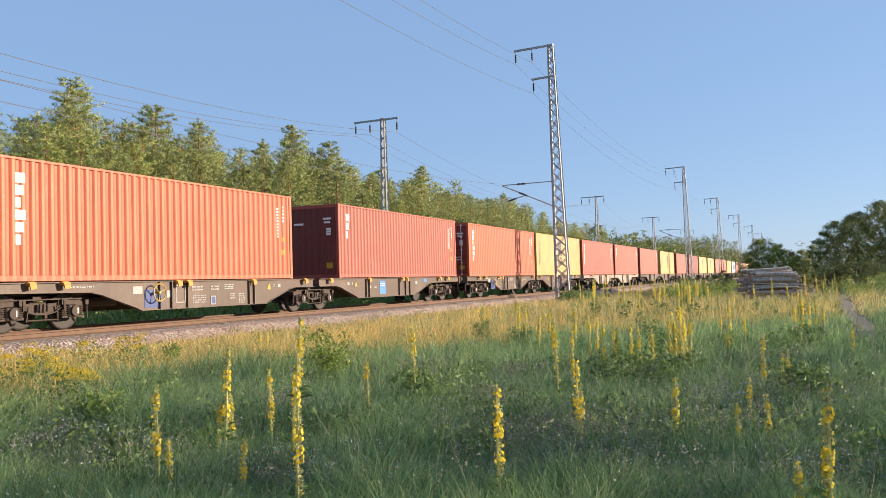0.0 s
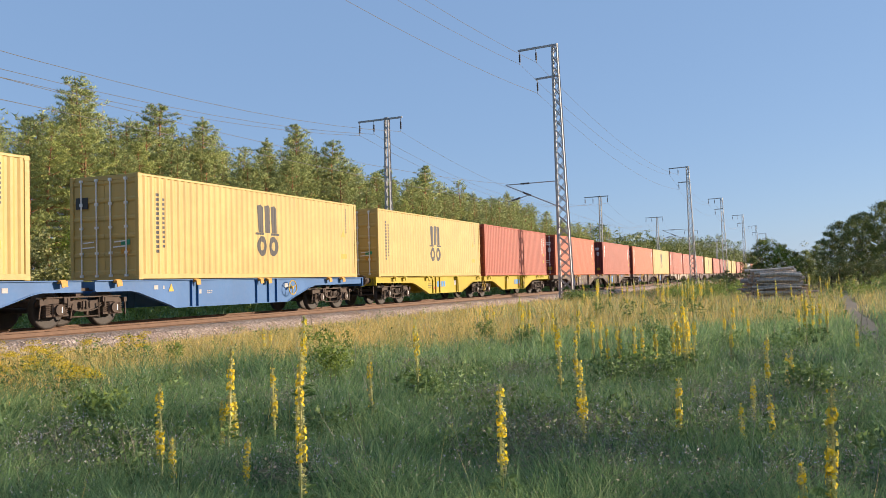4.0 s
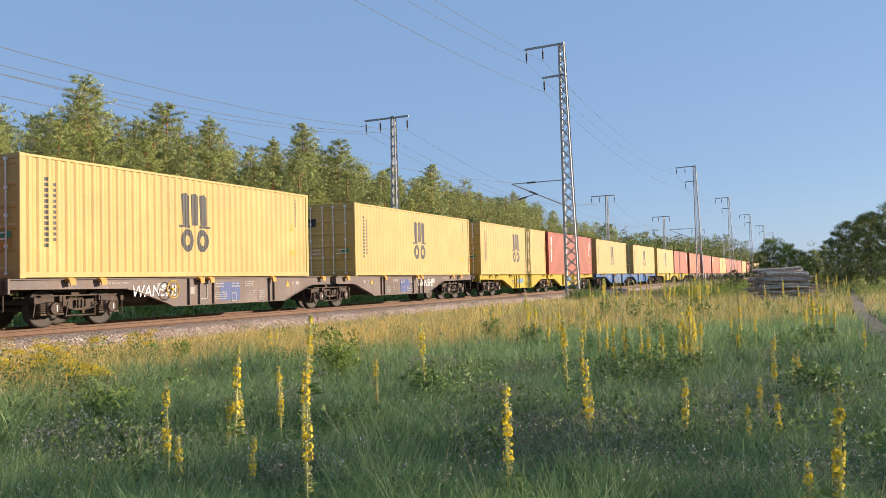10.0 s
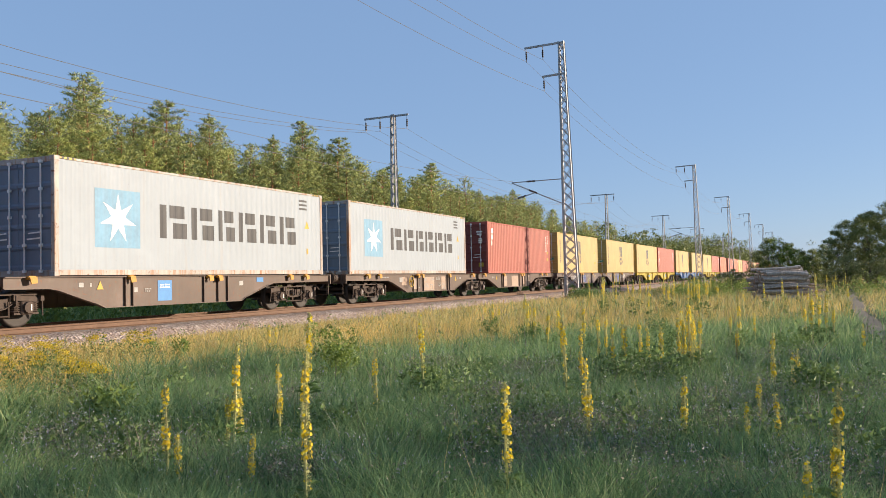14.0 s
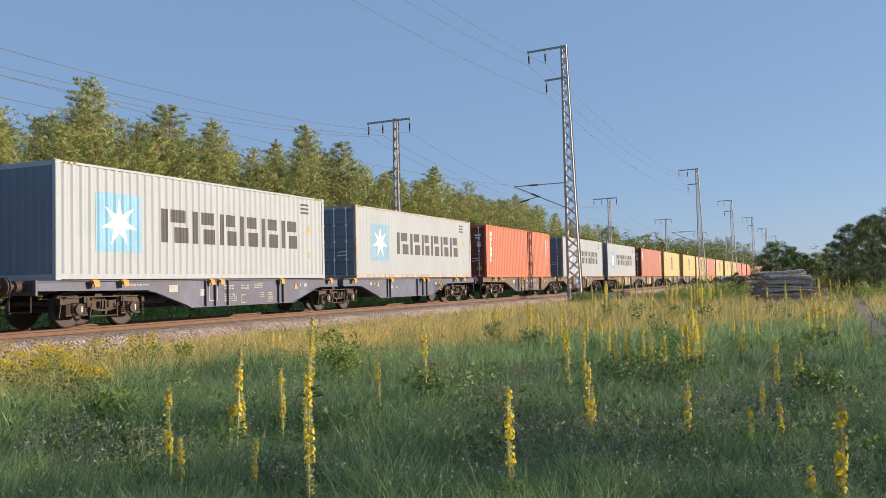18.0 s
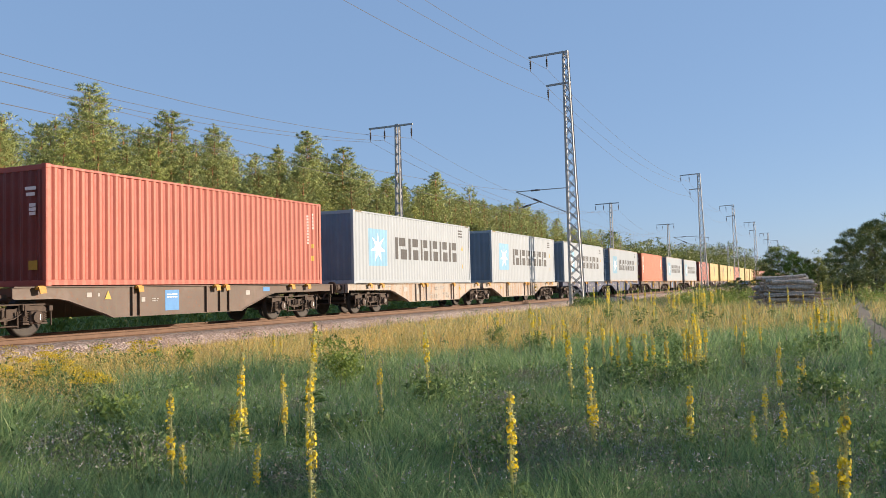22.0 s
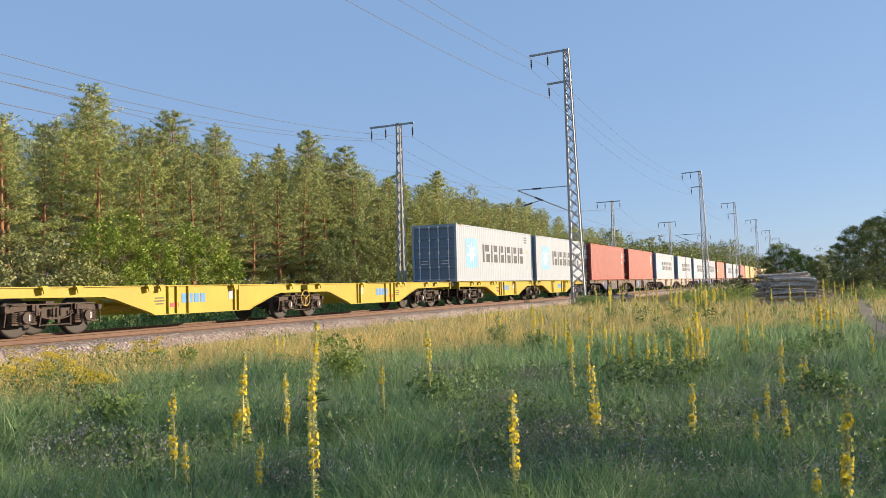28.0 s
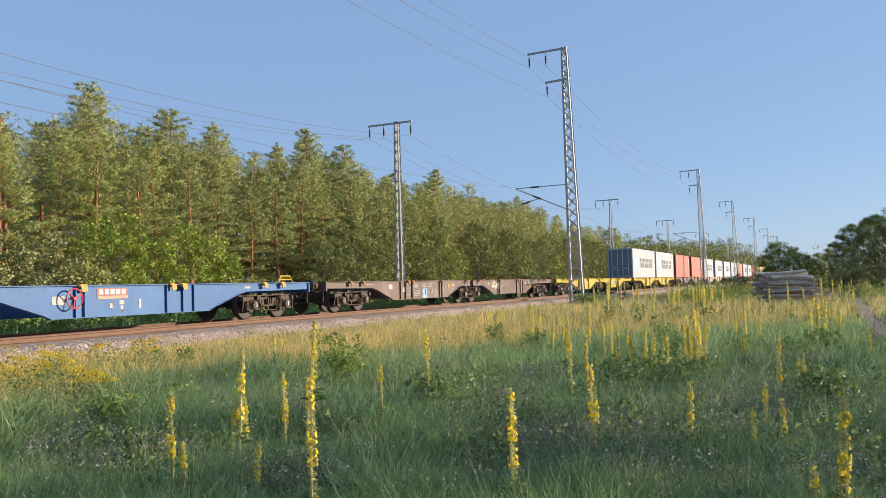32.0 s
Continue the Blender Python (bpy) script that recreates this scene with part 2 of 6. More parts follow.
PWHITE = simple("white_marking_paint", (0.74, 0.73, 0.70), 0.6, 0, 5, 0.12, 0.02)
PYEL = simple("warning_yellow_paint", (0.46, 0.29, 0.015), 0.5, 0, 5, 0.12, 0.02)
PGREEN = simple("green_label_paint", (0.02, 0.25, 0.14), 0.5, 0, 5, 0.15, 0.02)
PRED = simple("red_marking_paint", (0.55, 0.04, 0.035), 0.5, 0, 5, 0.15, 0.02)
PTAN = simple("tan_overpaint", (0.36, 0.265, 0.20), 0.7, 0, 3, 0.25, 0.05)
RUSTFIT = simple("rusty_fitting", (0.24, 0.11, 0.045), 0.75, 0, 14, 0.5)
ORG = simple("orange_fitting_paint", (0.50, 0.25, 0.035), 0.6, 0, 14, 0.4)
GALV = simple("galvanised_rod", (0.72, 0.71, 0.69), 0.4, 0.1, 9, 0.2, 0.05)
MAST = simple("weathered_galvanised_steel", (0.36, 0.36, 0.36), 0.6, 0.15, 5, 0.3, 0.1)
INSUL = simple("brown_insulator_glaze", (0.05, 0.035, 0.03), 0.55, 0, 8, 0.2, 0.02)
WIRE = simple("oxidised_wire", (0.17, 0.165, 0.155), 0.6, 0.1, 8, 0.2, 0.0)
RAIL = simple("rusty_rail_steel", (0.13, 0.070, 0.040), 0.7, 0.1, 6, 0.35, 0.15)
RAILTOP = simple("polished_rail_head", (0.40, 0.36, 0.33), 0.3, 0.9, 6, 0.15, 0.05)
CONCRETE = simple("grey_sleeper_concrete", (0.30, 0.27, 0.24), 0.85, 0, 8, 0.25, 0.3)
PPALE = simple("worn_white_stencil", (0.36, 0.35, 0.335), 0.65, 0, 9, 0.35, 0.02)
PGREY = simple("faded_stencil_paint", (0.31, 0.30, 0.285), 0.7, 0, 5, 0.2, 0.02)
RUSTY = paint("rust_bitten_white_paint", (0.396, 0.370, 0.334), 1.0, dirt=(0.30, 0.13, 0.05), fade=0.25)
PBOARD = simple("faded_red_board", (0.27, 0.10, 0.075), 0.6, 0, 5, 0.2, 0.02)

# ---- the train ----
RAIL_Z, TRACK_Y = 0.60, 17.72
DECK = 1.17                            # height of a container's foot above the rail
BOX_L, BOX_W, BOX_H = 12.192, 2.438, 2.885
PITCH, DEPTH = 0.2775, 0.036
PANEL = {"depth": DEPTH}              # how deep the side panels of the box in hand are pressed
MESHES = {}


def shared(key, make):
    if key not in MESHES:
        MESHES[key] = make()
    return MESHES[key]


def corrugation(x):
    """Depth of the wall at x, 0 on the outer flats."""
    t = (x / PITCH) % 1.0
    if t < 0.26:
        return 0.0
    if t < 0.5:
        return (t - 0.26) / 0.24 * PANEL["depth"]
    if t < 0.76:
        return PANEL["depth"]
    return (1.0 - t) / 0.24 * PANEL["depth"]


def breaks(x0, x1):
    xs = [x0]
    k = math.floor(x0 / PITCH)
    while k * PITCH < x1:
        for o in (0.0, 0.26, 0.5, 0.76):
            x = (k + o) * PITCH
            if x0 + 1e-4 < x < x1 - 1e-4:
                xs.append(x)
        k += 1
    return xs + [x1]


def side_wall(x0, x1, z0, z1, y, sign):
    bm = bmesh.new()
    prev = None
    for x in breaks(x0, x1):
        d = corrugation(x)
        cur = [bm.verts.new((x, y - sign * d, z)) for z in (z0, z1)]
        if prev:
            bm.faces.new((prev[0], cur[0], cur[1], prev[1]) if sign < 0 else (prev[0], prev[1], cur[1], cur[0]))
        prev = cur
    return bm


def end_wall(y0, y1, z0, z1, x, sign):
    bm = bmesh.new()
    prev = None
    for yy in breaks(y0 + 6, y1 + 6):
        d = corrugation(yy) * 1.3
        cur = [bm.verts.new((x - sign * d, yy - 6, z)) for z in (z0, z1)]
        if prev:
            bm.faces.new((prev[0], prev[1], cur[1], cur[0]) if sign < 0 else (prev[0], cur[0], cur[1], prev[1]))
        prev = cur
    return bm


def painted(polys, y=-BOX_W / 2 + 0.012, lift=0.004, flat=False):
    """Paint laid on the corrugated wall: polys are outlines in x and z."""
    bm = bmesh.new()
    for poly in polys:
        xs = sorted({round(p[0], 4) for p in poly})
        cuts = []
        for a, b in zip(xs, xs[1:]):
            cuts += (breaks(a, b) if not flat else [a, b])
        cuts = sorted(set(cuts))
        for a, b in zip(cuts, cuts[1:]):
            if b - a < 1e-4:
                continue
            mid = (a + b) / 2
            hits = []
            n = len(poly)
            for i in range(n):
                (x0, z0), (x1, z1) = poly[i], poly[(i + 1) % n]
                if (x0 <= mid < x1) or (x1 <= mid < x0):
                    f = lambda x: z0 + (x - x0) / (x1 - x0) * (z1 - z0)
                    hits.append((f(mid), f(a), f(b)))
            hits.sort()
            for lo, hi in zip(hits[::2], hits[1::2]):
                d0, d1 = (0, 0) if flat else (corrugation(a + 1e-5), corrugation(b - 1e-5))
                bm.faces.new([bm.verts.new(p) for p in ((a, y + d0 - lift, lo[1]), (b, y + d1 - lift, lo[2]), (b, y + d1 - lift, hi[2]), (a, y + d0 - lift, hi[1]))])
    bmesh.ops.remove_doubles(bm, verts=bm.verts, dist=1e-4)
    return bm


def rect(x0, x1, z0, z1):
    return [(x0, z0), (x1, z0), (x1, z1), (x0, z1)]


def star(cx, cz, r, q, n=7):
    return [(cx + (r if i % 2 == 0 else q) * math.sin(math.pi * i / n), cz + (r if i % 2 == 0 else q) * math.cos(math.pi * i / n)) for i in range(2 * n)]


def casting():
    return bbox(-0.089, 0.089, -0.081, 0.081, -0.059, 0.059, 0.012)


def door_leaf(y0, y1, z0, z1):
    """A steel door leaf with five pressed horizontal panels, its face towards the rear."""
    pts = [(0.075, z0), (0.075, z1), (0.03, z1)]
    zs = np.linspace(z1 - 0.05, z0 + 0.05, 6)
    for a, b in zip(zs, zs[1:]):
        pts += [(0.03, a - 0.03), (0.055, a - 0.08), (0.055, b + 0.08), (0.03, b + 0.03)]
    pts.append((0.03, z0))
    bm = bmesh.new()
    prism(bm, pts, y0, y1)
    return bm


def container(name, label, paint_mat, doors=True, near=True, low=0.0, edge=None, end=None):
    """A forty-foot box. Its local origin lies under the middle of the rear end."""
    c = thing(name, label, "container", "containers on the train")
    hw, L, H = BOX_W / 2, BOX_L, BOX_H - low
    k = (paint_mat.name, low)
    edge = edge or paint_mat
    P = lambda nm, make, at=(0, 0, 0), tag="": part(nm, shared((nm, tag, *k), lambda: bm_mesh(nm, make(), paint_mat)), None, c, "", at)
    E = lambda nm, make, at=(0, 0, 0): part(nm, shared((nm, edge.name, low), lambda: bm_mesh(nm, make(), edge)), None, c, "", at)

    def wall_near(): return side_wall(0.12, L - 0.12, 0.15, H - 0.07, -hw + 0.012, -1)
    def wall_far(): return side_wall(0.12, L - 0.12, 0.15, H - 0.07, hw - 0.012, 1)
    def roof_panel():
        bm = bmesh.new()
        box(bm, 0.05, L - 0.05, -hw + 0.05, hw - 0.05, H - 0.05, H - 0.02)
        for i in range(18):
            x = 0.45 + i * (L - 0.9) / 17.0
            box(bm, x - 0.16, x + 0.16, -hw + 0.14, hw - 0.14, H - 0.0205, H - 0.004)
        return bm
    def floor_panel(): return bbox(0.1, L - 0.1, -hw + 0.06, hw - 0.06, 0.05, 0.12)
    def rail_low(): return bbox(0.1, L - 0.1, -0.03, 0.03, 0.02, 0.155, 0.006)
    def rail_top(): return bbox(0.1, L - 0.1, -0.03, 0.03, H - 0.075, H - 0.012, 0.006)
    def post(): return bbox(-0.075, 0.075, -0.06, 0.06, 0.1, H - 0.1, 0.012)
    def sill(): return bbox(-0.05, 0.05, -hw + 0.1, hw - 0.1, 0.01, 0.15, 0.008)
    def header(): return bbox(-0.05, 0.05, -hw + 0.1, hw - 0.1, H - 0.14, H - 0.01, 0.008)
    def front_wall(): return end_wall(-hw + 0.1, hw - 0.1, 0.14, H - 0.13, L - 0.03, 1)
    def rear_wall(): return end_wall(-hw + 0.1, hw - 0.1, 0.14, H - 0.13, 0.03, -1)
    P("side_wall", wall_near, tag="near")
    P("side_wall", wall_far, tag="far")
    P("roof", roof_panel)
    P("floor_panel", floor_panel)
    for y in (-hw + 0.032, hw - 0.032):
        E("bottom_rail", rail_low, (0, y, 0))
        E("top_rail", rail_top, (0, y, 0))
    for x in (0.08, L - 0.08):
        E("end_sill", sill, (x, 0, 0))
        E("end_header", header, (x, 0, 0))
        for y in (-hw + 0.062, hw - 0.062):
            E("corner_post", post, (x, y, 0))
            if near:
                for z in (0.059, H - 0.059):
                    E("corner_casting", casting, (x + (0.009 if x < 1 else -0.009), y + (0.019 if y < 0 else -0.019), z))
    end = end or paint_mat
    W = lambda make, tag: part("end_wall", shared(("end_wall", tag, end.name, low), lambda: bm_mesh("end_wall", make(), end)), None, c, "corrugated end toned slate blue for shade" if end is END_SHADE_BLUE else "corrugated end toned deep red for shade" if end is END_SHADE_RED else "")
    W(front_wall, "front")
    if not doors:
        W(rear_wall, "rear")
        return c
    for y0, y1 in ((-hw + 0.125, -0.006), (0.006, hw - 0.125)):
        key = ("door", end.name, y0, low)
        d = part("door", shared(key, lambda: bm_mesh("door", door_leaf(y0, y1, 0.155, H - 0.145), end)), None, c, "door leaf toned slate blue for shade" if end is END_SHADE_BLUE else "door leaf toned deep red for shade" if end is END_SHADE_RED else "")
        if near:
            for f in (0.28, 0.78) if y0 < 0 else (0.22, 0.72):
                y = y0 + f * (y1 - y0)
                def rod():
                    bm = bmesh.new()
                    tube(bm, (0.0, 0, 0.10), (0.0, 0, H - 0.09), 0.02)
                    for z in (0.13, 0.75, 1.45, 2.1, H - 0.13):
                        box(bm, -0.026, 0.03, -0.045, 0.045, z - 0.035, z + 0.035)
                    return bm
                r = part("lock_rod", shared(("rod", low), lambda: bm_mesh("lock_rod", rod(), GALV)), None, d, "galvanised door lock rod", (-0.004, y, 0))
            def handle():
                bm = bmesh.new()
                bar(bm, (-0.03, -0.32, 0.92), (-0.03, 0.10, 0.90), 0.02, 0.035)
                bar(bm, (-0.03, -0.30, 1.06), (-0.03, 0.06, 1.04), 0.02, 0.03)
                return bm
            part("door_handle", shared("doorhandle", lambda: bm_mesh("door_handle", handle(), GALV)), None, d, "galvanised door handles", (0, y0 + 0.62, 0))
    return c


def mark(c, nm, polys, mat, label, key=None, flat=False):
    key = key or (nm, mat.name, tuple(map(tuple, polys[0][:2])), len(polys))
    return part(nm, shared(("mark", PANEL["depth"], key), lambda: bm_mesh(nm, painted(polys, flat=flat), mat)), None, c, label)


def emblem_yellow(c, cx=6.05):
    """Dark two-row emblem: three upright bars on feet over two round blocks."""
    z0 = 1.50
    for i, (x, w) in enumerate(((-0.50, 0.27), (-0.11, 0.28), (0.29, 0.27))):
        mark(c, "emblem_bar", [[(cx + x, z0), (cx + x + w, z0), (cx + x + w, z0 + 0.84), (cx + x + w * 0.6, z0 + 0.93), (cx + x - 0.05, z0 + 0.88)]], BLACK, "dark upright bar", ("eb", i))
    for i, x in enumerate((-0.66, 0.24)):
        mark(c, "emblem_foot", [rect(cx + x, cx + x + 0.46, z0 - 0.075, z0 - 0.004)], BLACK, "dark foot line", ("ef", i))
    for i, x in enumerate((cx - 0.3, cx + 0.36)):
        ring = [(x + 0.27 * math.cos(a), 1.06 + 0.33 * math.sin(a)) for a in np.linspace(0, 2 * math.pi, 20, endpoint=False)]
        mark(c, "emblem_disc", [ring + [ring[0]] + [(x + 0.10 * math.cos(a), 1.06 + 0.15 * math.sin(a)) for a in np.linspace(2 * math.pi, 0, 14)]], BLACK, "dark round block", ("ed", i))


def bars_down(c, nm, x, top, n, w, h, gap, mat, label):
    mark(c, nm, [rect(x, x + w, top - i * (h + gap) - h, top - i * (h + gap)) for i in range(n)], mat, label, (nm, x, top, n, w, h, mat.name))["kind"] = "stuff"


def dress_yellow(c):
    emblem_yellow(c)
    bars_down(c, "lettering", 0.72, 2.38, 13, 0.10, 0.085, 0.045, BLACK, "column of small dark bars")
    bars_down(c, "lettering", 0.98, 2.26, 11, 0.08, 0.075, 0.055, BLACK, "column of small dark bars")
    bars_down(c, "number_marking", 11.35, 2.66, 9, 0.06, 0.06, 0.05, BLACK, "thin dark bars")
    mark(c, "warning_triangle", [[(11.0, 1.55), (11.34, 1.55), (11.17, 1.86)]], PYEL, "yellow warning triangle", "tri_y")
    mark(c, "yellow_label", [rect(11.0, 11.4, 0.72, 0.90)], PYEL, "yellow label", "lab_y")
    for y, z, m in ((-0.75, 1.02, PGREEN), (-0.75, 0.78, ORG)):
        part("door_label", shared(("dl", m.name), lambda: bm_mesh("door_label", bbox(0.012, 0.016, -0.16, 0.16, -0.07, 0.07), m)), None, c, "small label on the door", (0, y, z))
    part("door_mark", shared("dmk", lambda: bm_mesh("door_mark", bbox(0.010, 0.016, -0.22, 0.22, -0.16, 0.16), BLACK)), None, c, "dark mark on the door", (0, 0.78, 2.15))


def dress_white(c, faded=False):
    """Pale blue square with a white star, and six tall dark blocks."""
    mark(c, "emblem_square", [rect(1.28, 2.86, 0.72, 2.22)], LBLUE_OLD if faded else LBLUE, "pale blue square", "sq_old" if faded else "sq")
    bm_key = "star_white"
    part("emblem_star", shared(("mark", PANEL["depth"], bm_key), lambda: bm_mesh("emblem_star", painted([star(2.07, 1.47, 0.66, 0.24)], lift=0.008), PWHITE)), None, c, "white star")
    x = 3.62
    for i, w in enumerate((1.12, 1.02, 0.80, 0.92, 0.92, 0.98)):
        z0, z1 = 1.03, 1.96
        mark(c, "dark_bar", [rect(x, x + 0.24 * w, z0, z1)], CHAR, "tall charcoal bar", ("blk", i))
        mark(c, "dark_block", [rect(x + 0.36 * w, x + 0.92 * w, z1 - 0.36, z1)], CHAR, "charcoal block", ("blt", i))
        mark(c, "dark_block", [rect(x + 0.48 * w, x + w, z0, z1 - 0.49)], CHAR, "charcoal block", ("blb", i))
        x += w + 0.21
    hazard(c)
    bars_down(c, "number_marking", 10.65, 2.62, 3, 0.5, 0.07, 0.07, CHAR, "small dark bars")
    mark(c, "warning_triangle", [[(11.0, 1.62), (11.3, 1.62), (11.15, 1.90)]], PYEL, "yellow warning triangle", "tri_w")
    mark(c, "yellow_label", [rect(11.1, 11.22, 0.72, 0.92)], PYEL, "yellow label", "lab_w")


def hazard(c):
    """Yellow and black strips on the top corners."""
    for x in (0.42, 11.77):
        part("hazard_strip", shared("hz", lambda: bm_mesh("hazard_strip", bbox(-0.24, 0.24, -0.003, 0.003, -0.022, 0.022), PYEL)), None, c, "yellow warning strip", (x, -BOX_W / 2 - 0.002, BOX_H - 0.043))
        for i in range(3):
            part("hazard_stripe", shared("hzs", lambda: bm_mesh("hazard_stripe", bbox(-0.035, 0.035, -0.002, 0.002, -0.023, 0.023), BLACK)), None, c, "black stripe", (x - 0.16 + i * 0.16, -BOX_W / 2 - 0.005, BOX_H - 0.043))


def dress_red(c, big=True, short=False):
    n = 3 if short else 6
    if big:
        for i in range(n):
            z = 2.52 - i * (0.34 if short else 0.285)
            h = 0.28 if short else 0.235
            key = ("wl", short, i)
            polys = [rect(0.64, (0.92, 0.86, 0.80)[i % 3], z - h, z)]
            mark(c, "white_block", polys, PWHITE, "white block mark", key)
    bars_down(c, "number_marking", 11.30, 2.42, 10, 0.07, 0.06, 0.045, PWHITE, "thin white bars")
    bars_down(c, "number_marking", 11.62, 2.50, 5, 0.06, 0.07, 0.05, PWHITE, "thin white bars")
    mark(c, "yellow_label", [rect(11.56, 11.70, 0.82, 1.0)], PYEL, "yellow label", "lab_r")
    mark(c, "yellow_label", [rect(11.58, 11.70, 1.28, 1.42)], PYEL, "yellow label", "lab_r2")
    part("door_label", shared("dlr", lambda: bm_mesh("door_label", bbox(0.004, 0.010, -0.14, 0.14, -0.11, 0.11), PYEL)), None, c, "yellow label on the end", (0, -0.8, 0.5))
    for i, (y, z, w) in enumerate(((-0.72, 2.32, 0.36), (-0.72, 2.18, 0.28), (-0.78, 1.92, 0.2), (-0.78, 1.82, 0.22), (-0.78, 1.72, 0.2), (0.55, 2.15, 0.42))):
        part("door_marking", shared(("db", w), lambda: bm_mesh("door_marking", bbox(0.008, 0.013, -w / 2, w / 2, -0.04, 0.04), PWHITE)), None, c, "white bars on the end", (0, y, z))

WHEEL_R = 0.46
MOVING, WHEELS = [], []


def wheelset_mesh():
    bm = bmesh.new()
    tube(bm, (0, -1.0, 0), (0, 1.0, 0), 0.075, seg=10)
    for s in (-1, 1):
        prof = [(0.11, 0.66 * s), (0.12, 0.80 * s), (0.30, 0.745 * s), (0.40, 0.79 * s), (0.46, 0.80 * s), (WHEEL_R, 0.72 * s), (0.485, 0.685 * s), (0.485, 0.665 * s), (0.40, 0.665 * s), (0.36, 0.70 * s), (0.16, 0.66 * s)]
        lathe(bm, prof, "y", 18)
    return bm


def side_frame_mesh():
    """Pressed side frame of a freight bogie: arms over the axle boxes, dropped middle."""
    bm = bmesh.new()
    top = [(-1.32, 0.62), (-1.18, 0.74), (-0.62, 0.74), (-0.40, 0.66), (0.40, 0.66), (0.62, 0.74), (1.18, 0.74), (1.32, 0.62)]
    low = [(1.30, 0.57), (1.02, 0.61), (0.66, 0.62), (0.54, 0.56), (0.36, 0.46), (0.16, 0.42), (-0.16, 0.42), (-0.36, 0.46), (-0.54, 0.56), (-0.66, 0.62), (-1.02, 0.61), (-1.30, 0.57)]
    prism(bm, top + low, -0.035, 0.035)
    prism(bm, [(-1.2, 0.742), (1.2, 0.742), (1.2, 0.77), (-1.2, 0.77)], -0.09, 0.09)
    for (x0, z0), (x1, z1) in zip(low[2:9], low[3:10]):
        prism(bm, [(x0, z0), (x1, z1), (x1, z1 - 0.025), (x0, z0 - 0.025)], -0.09, 0.09)
    for x in (-0.5, 0.5):
        prism(bm, [(x - 0.02, 0.56), (x + 0.02, 0.56), (x + 0.02, 0.742), (x - 0.02, 0.742)], -0.075, 0.075)
    return bm


def axle_box_mesh():
    bm = bbox(-0.17, 0.17, -0.13, 0.10, 0.30, 0.60, 0.03)
    tube(bm, (0, -0.19, 0.46), (0, -0.11, 0.46), 0.13, seg=12)
    box(bm, -0.34, 0.34, -0.09, 0.09, 0.30, 0.345)
    return bm


def spring_mesh():
    bm = bmesh.new()
    prof = []
    for i in range(5):
        z = 0.35 + i * 0.05
        prof += [(0.085, z), (0.115, z + 0.012), (0.115, z + 0.026), (0.085, z + 0.038)]
    lathe(bm, prof, "z", 8)
    return bm


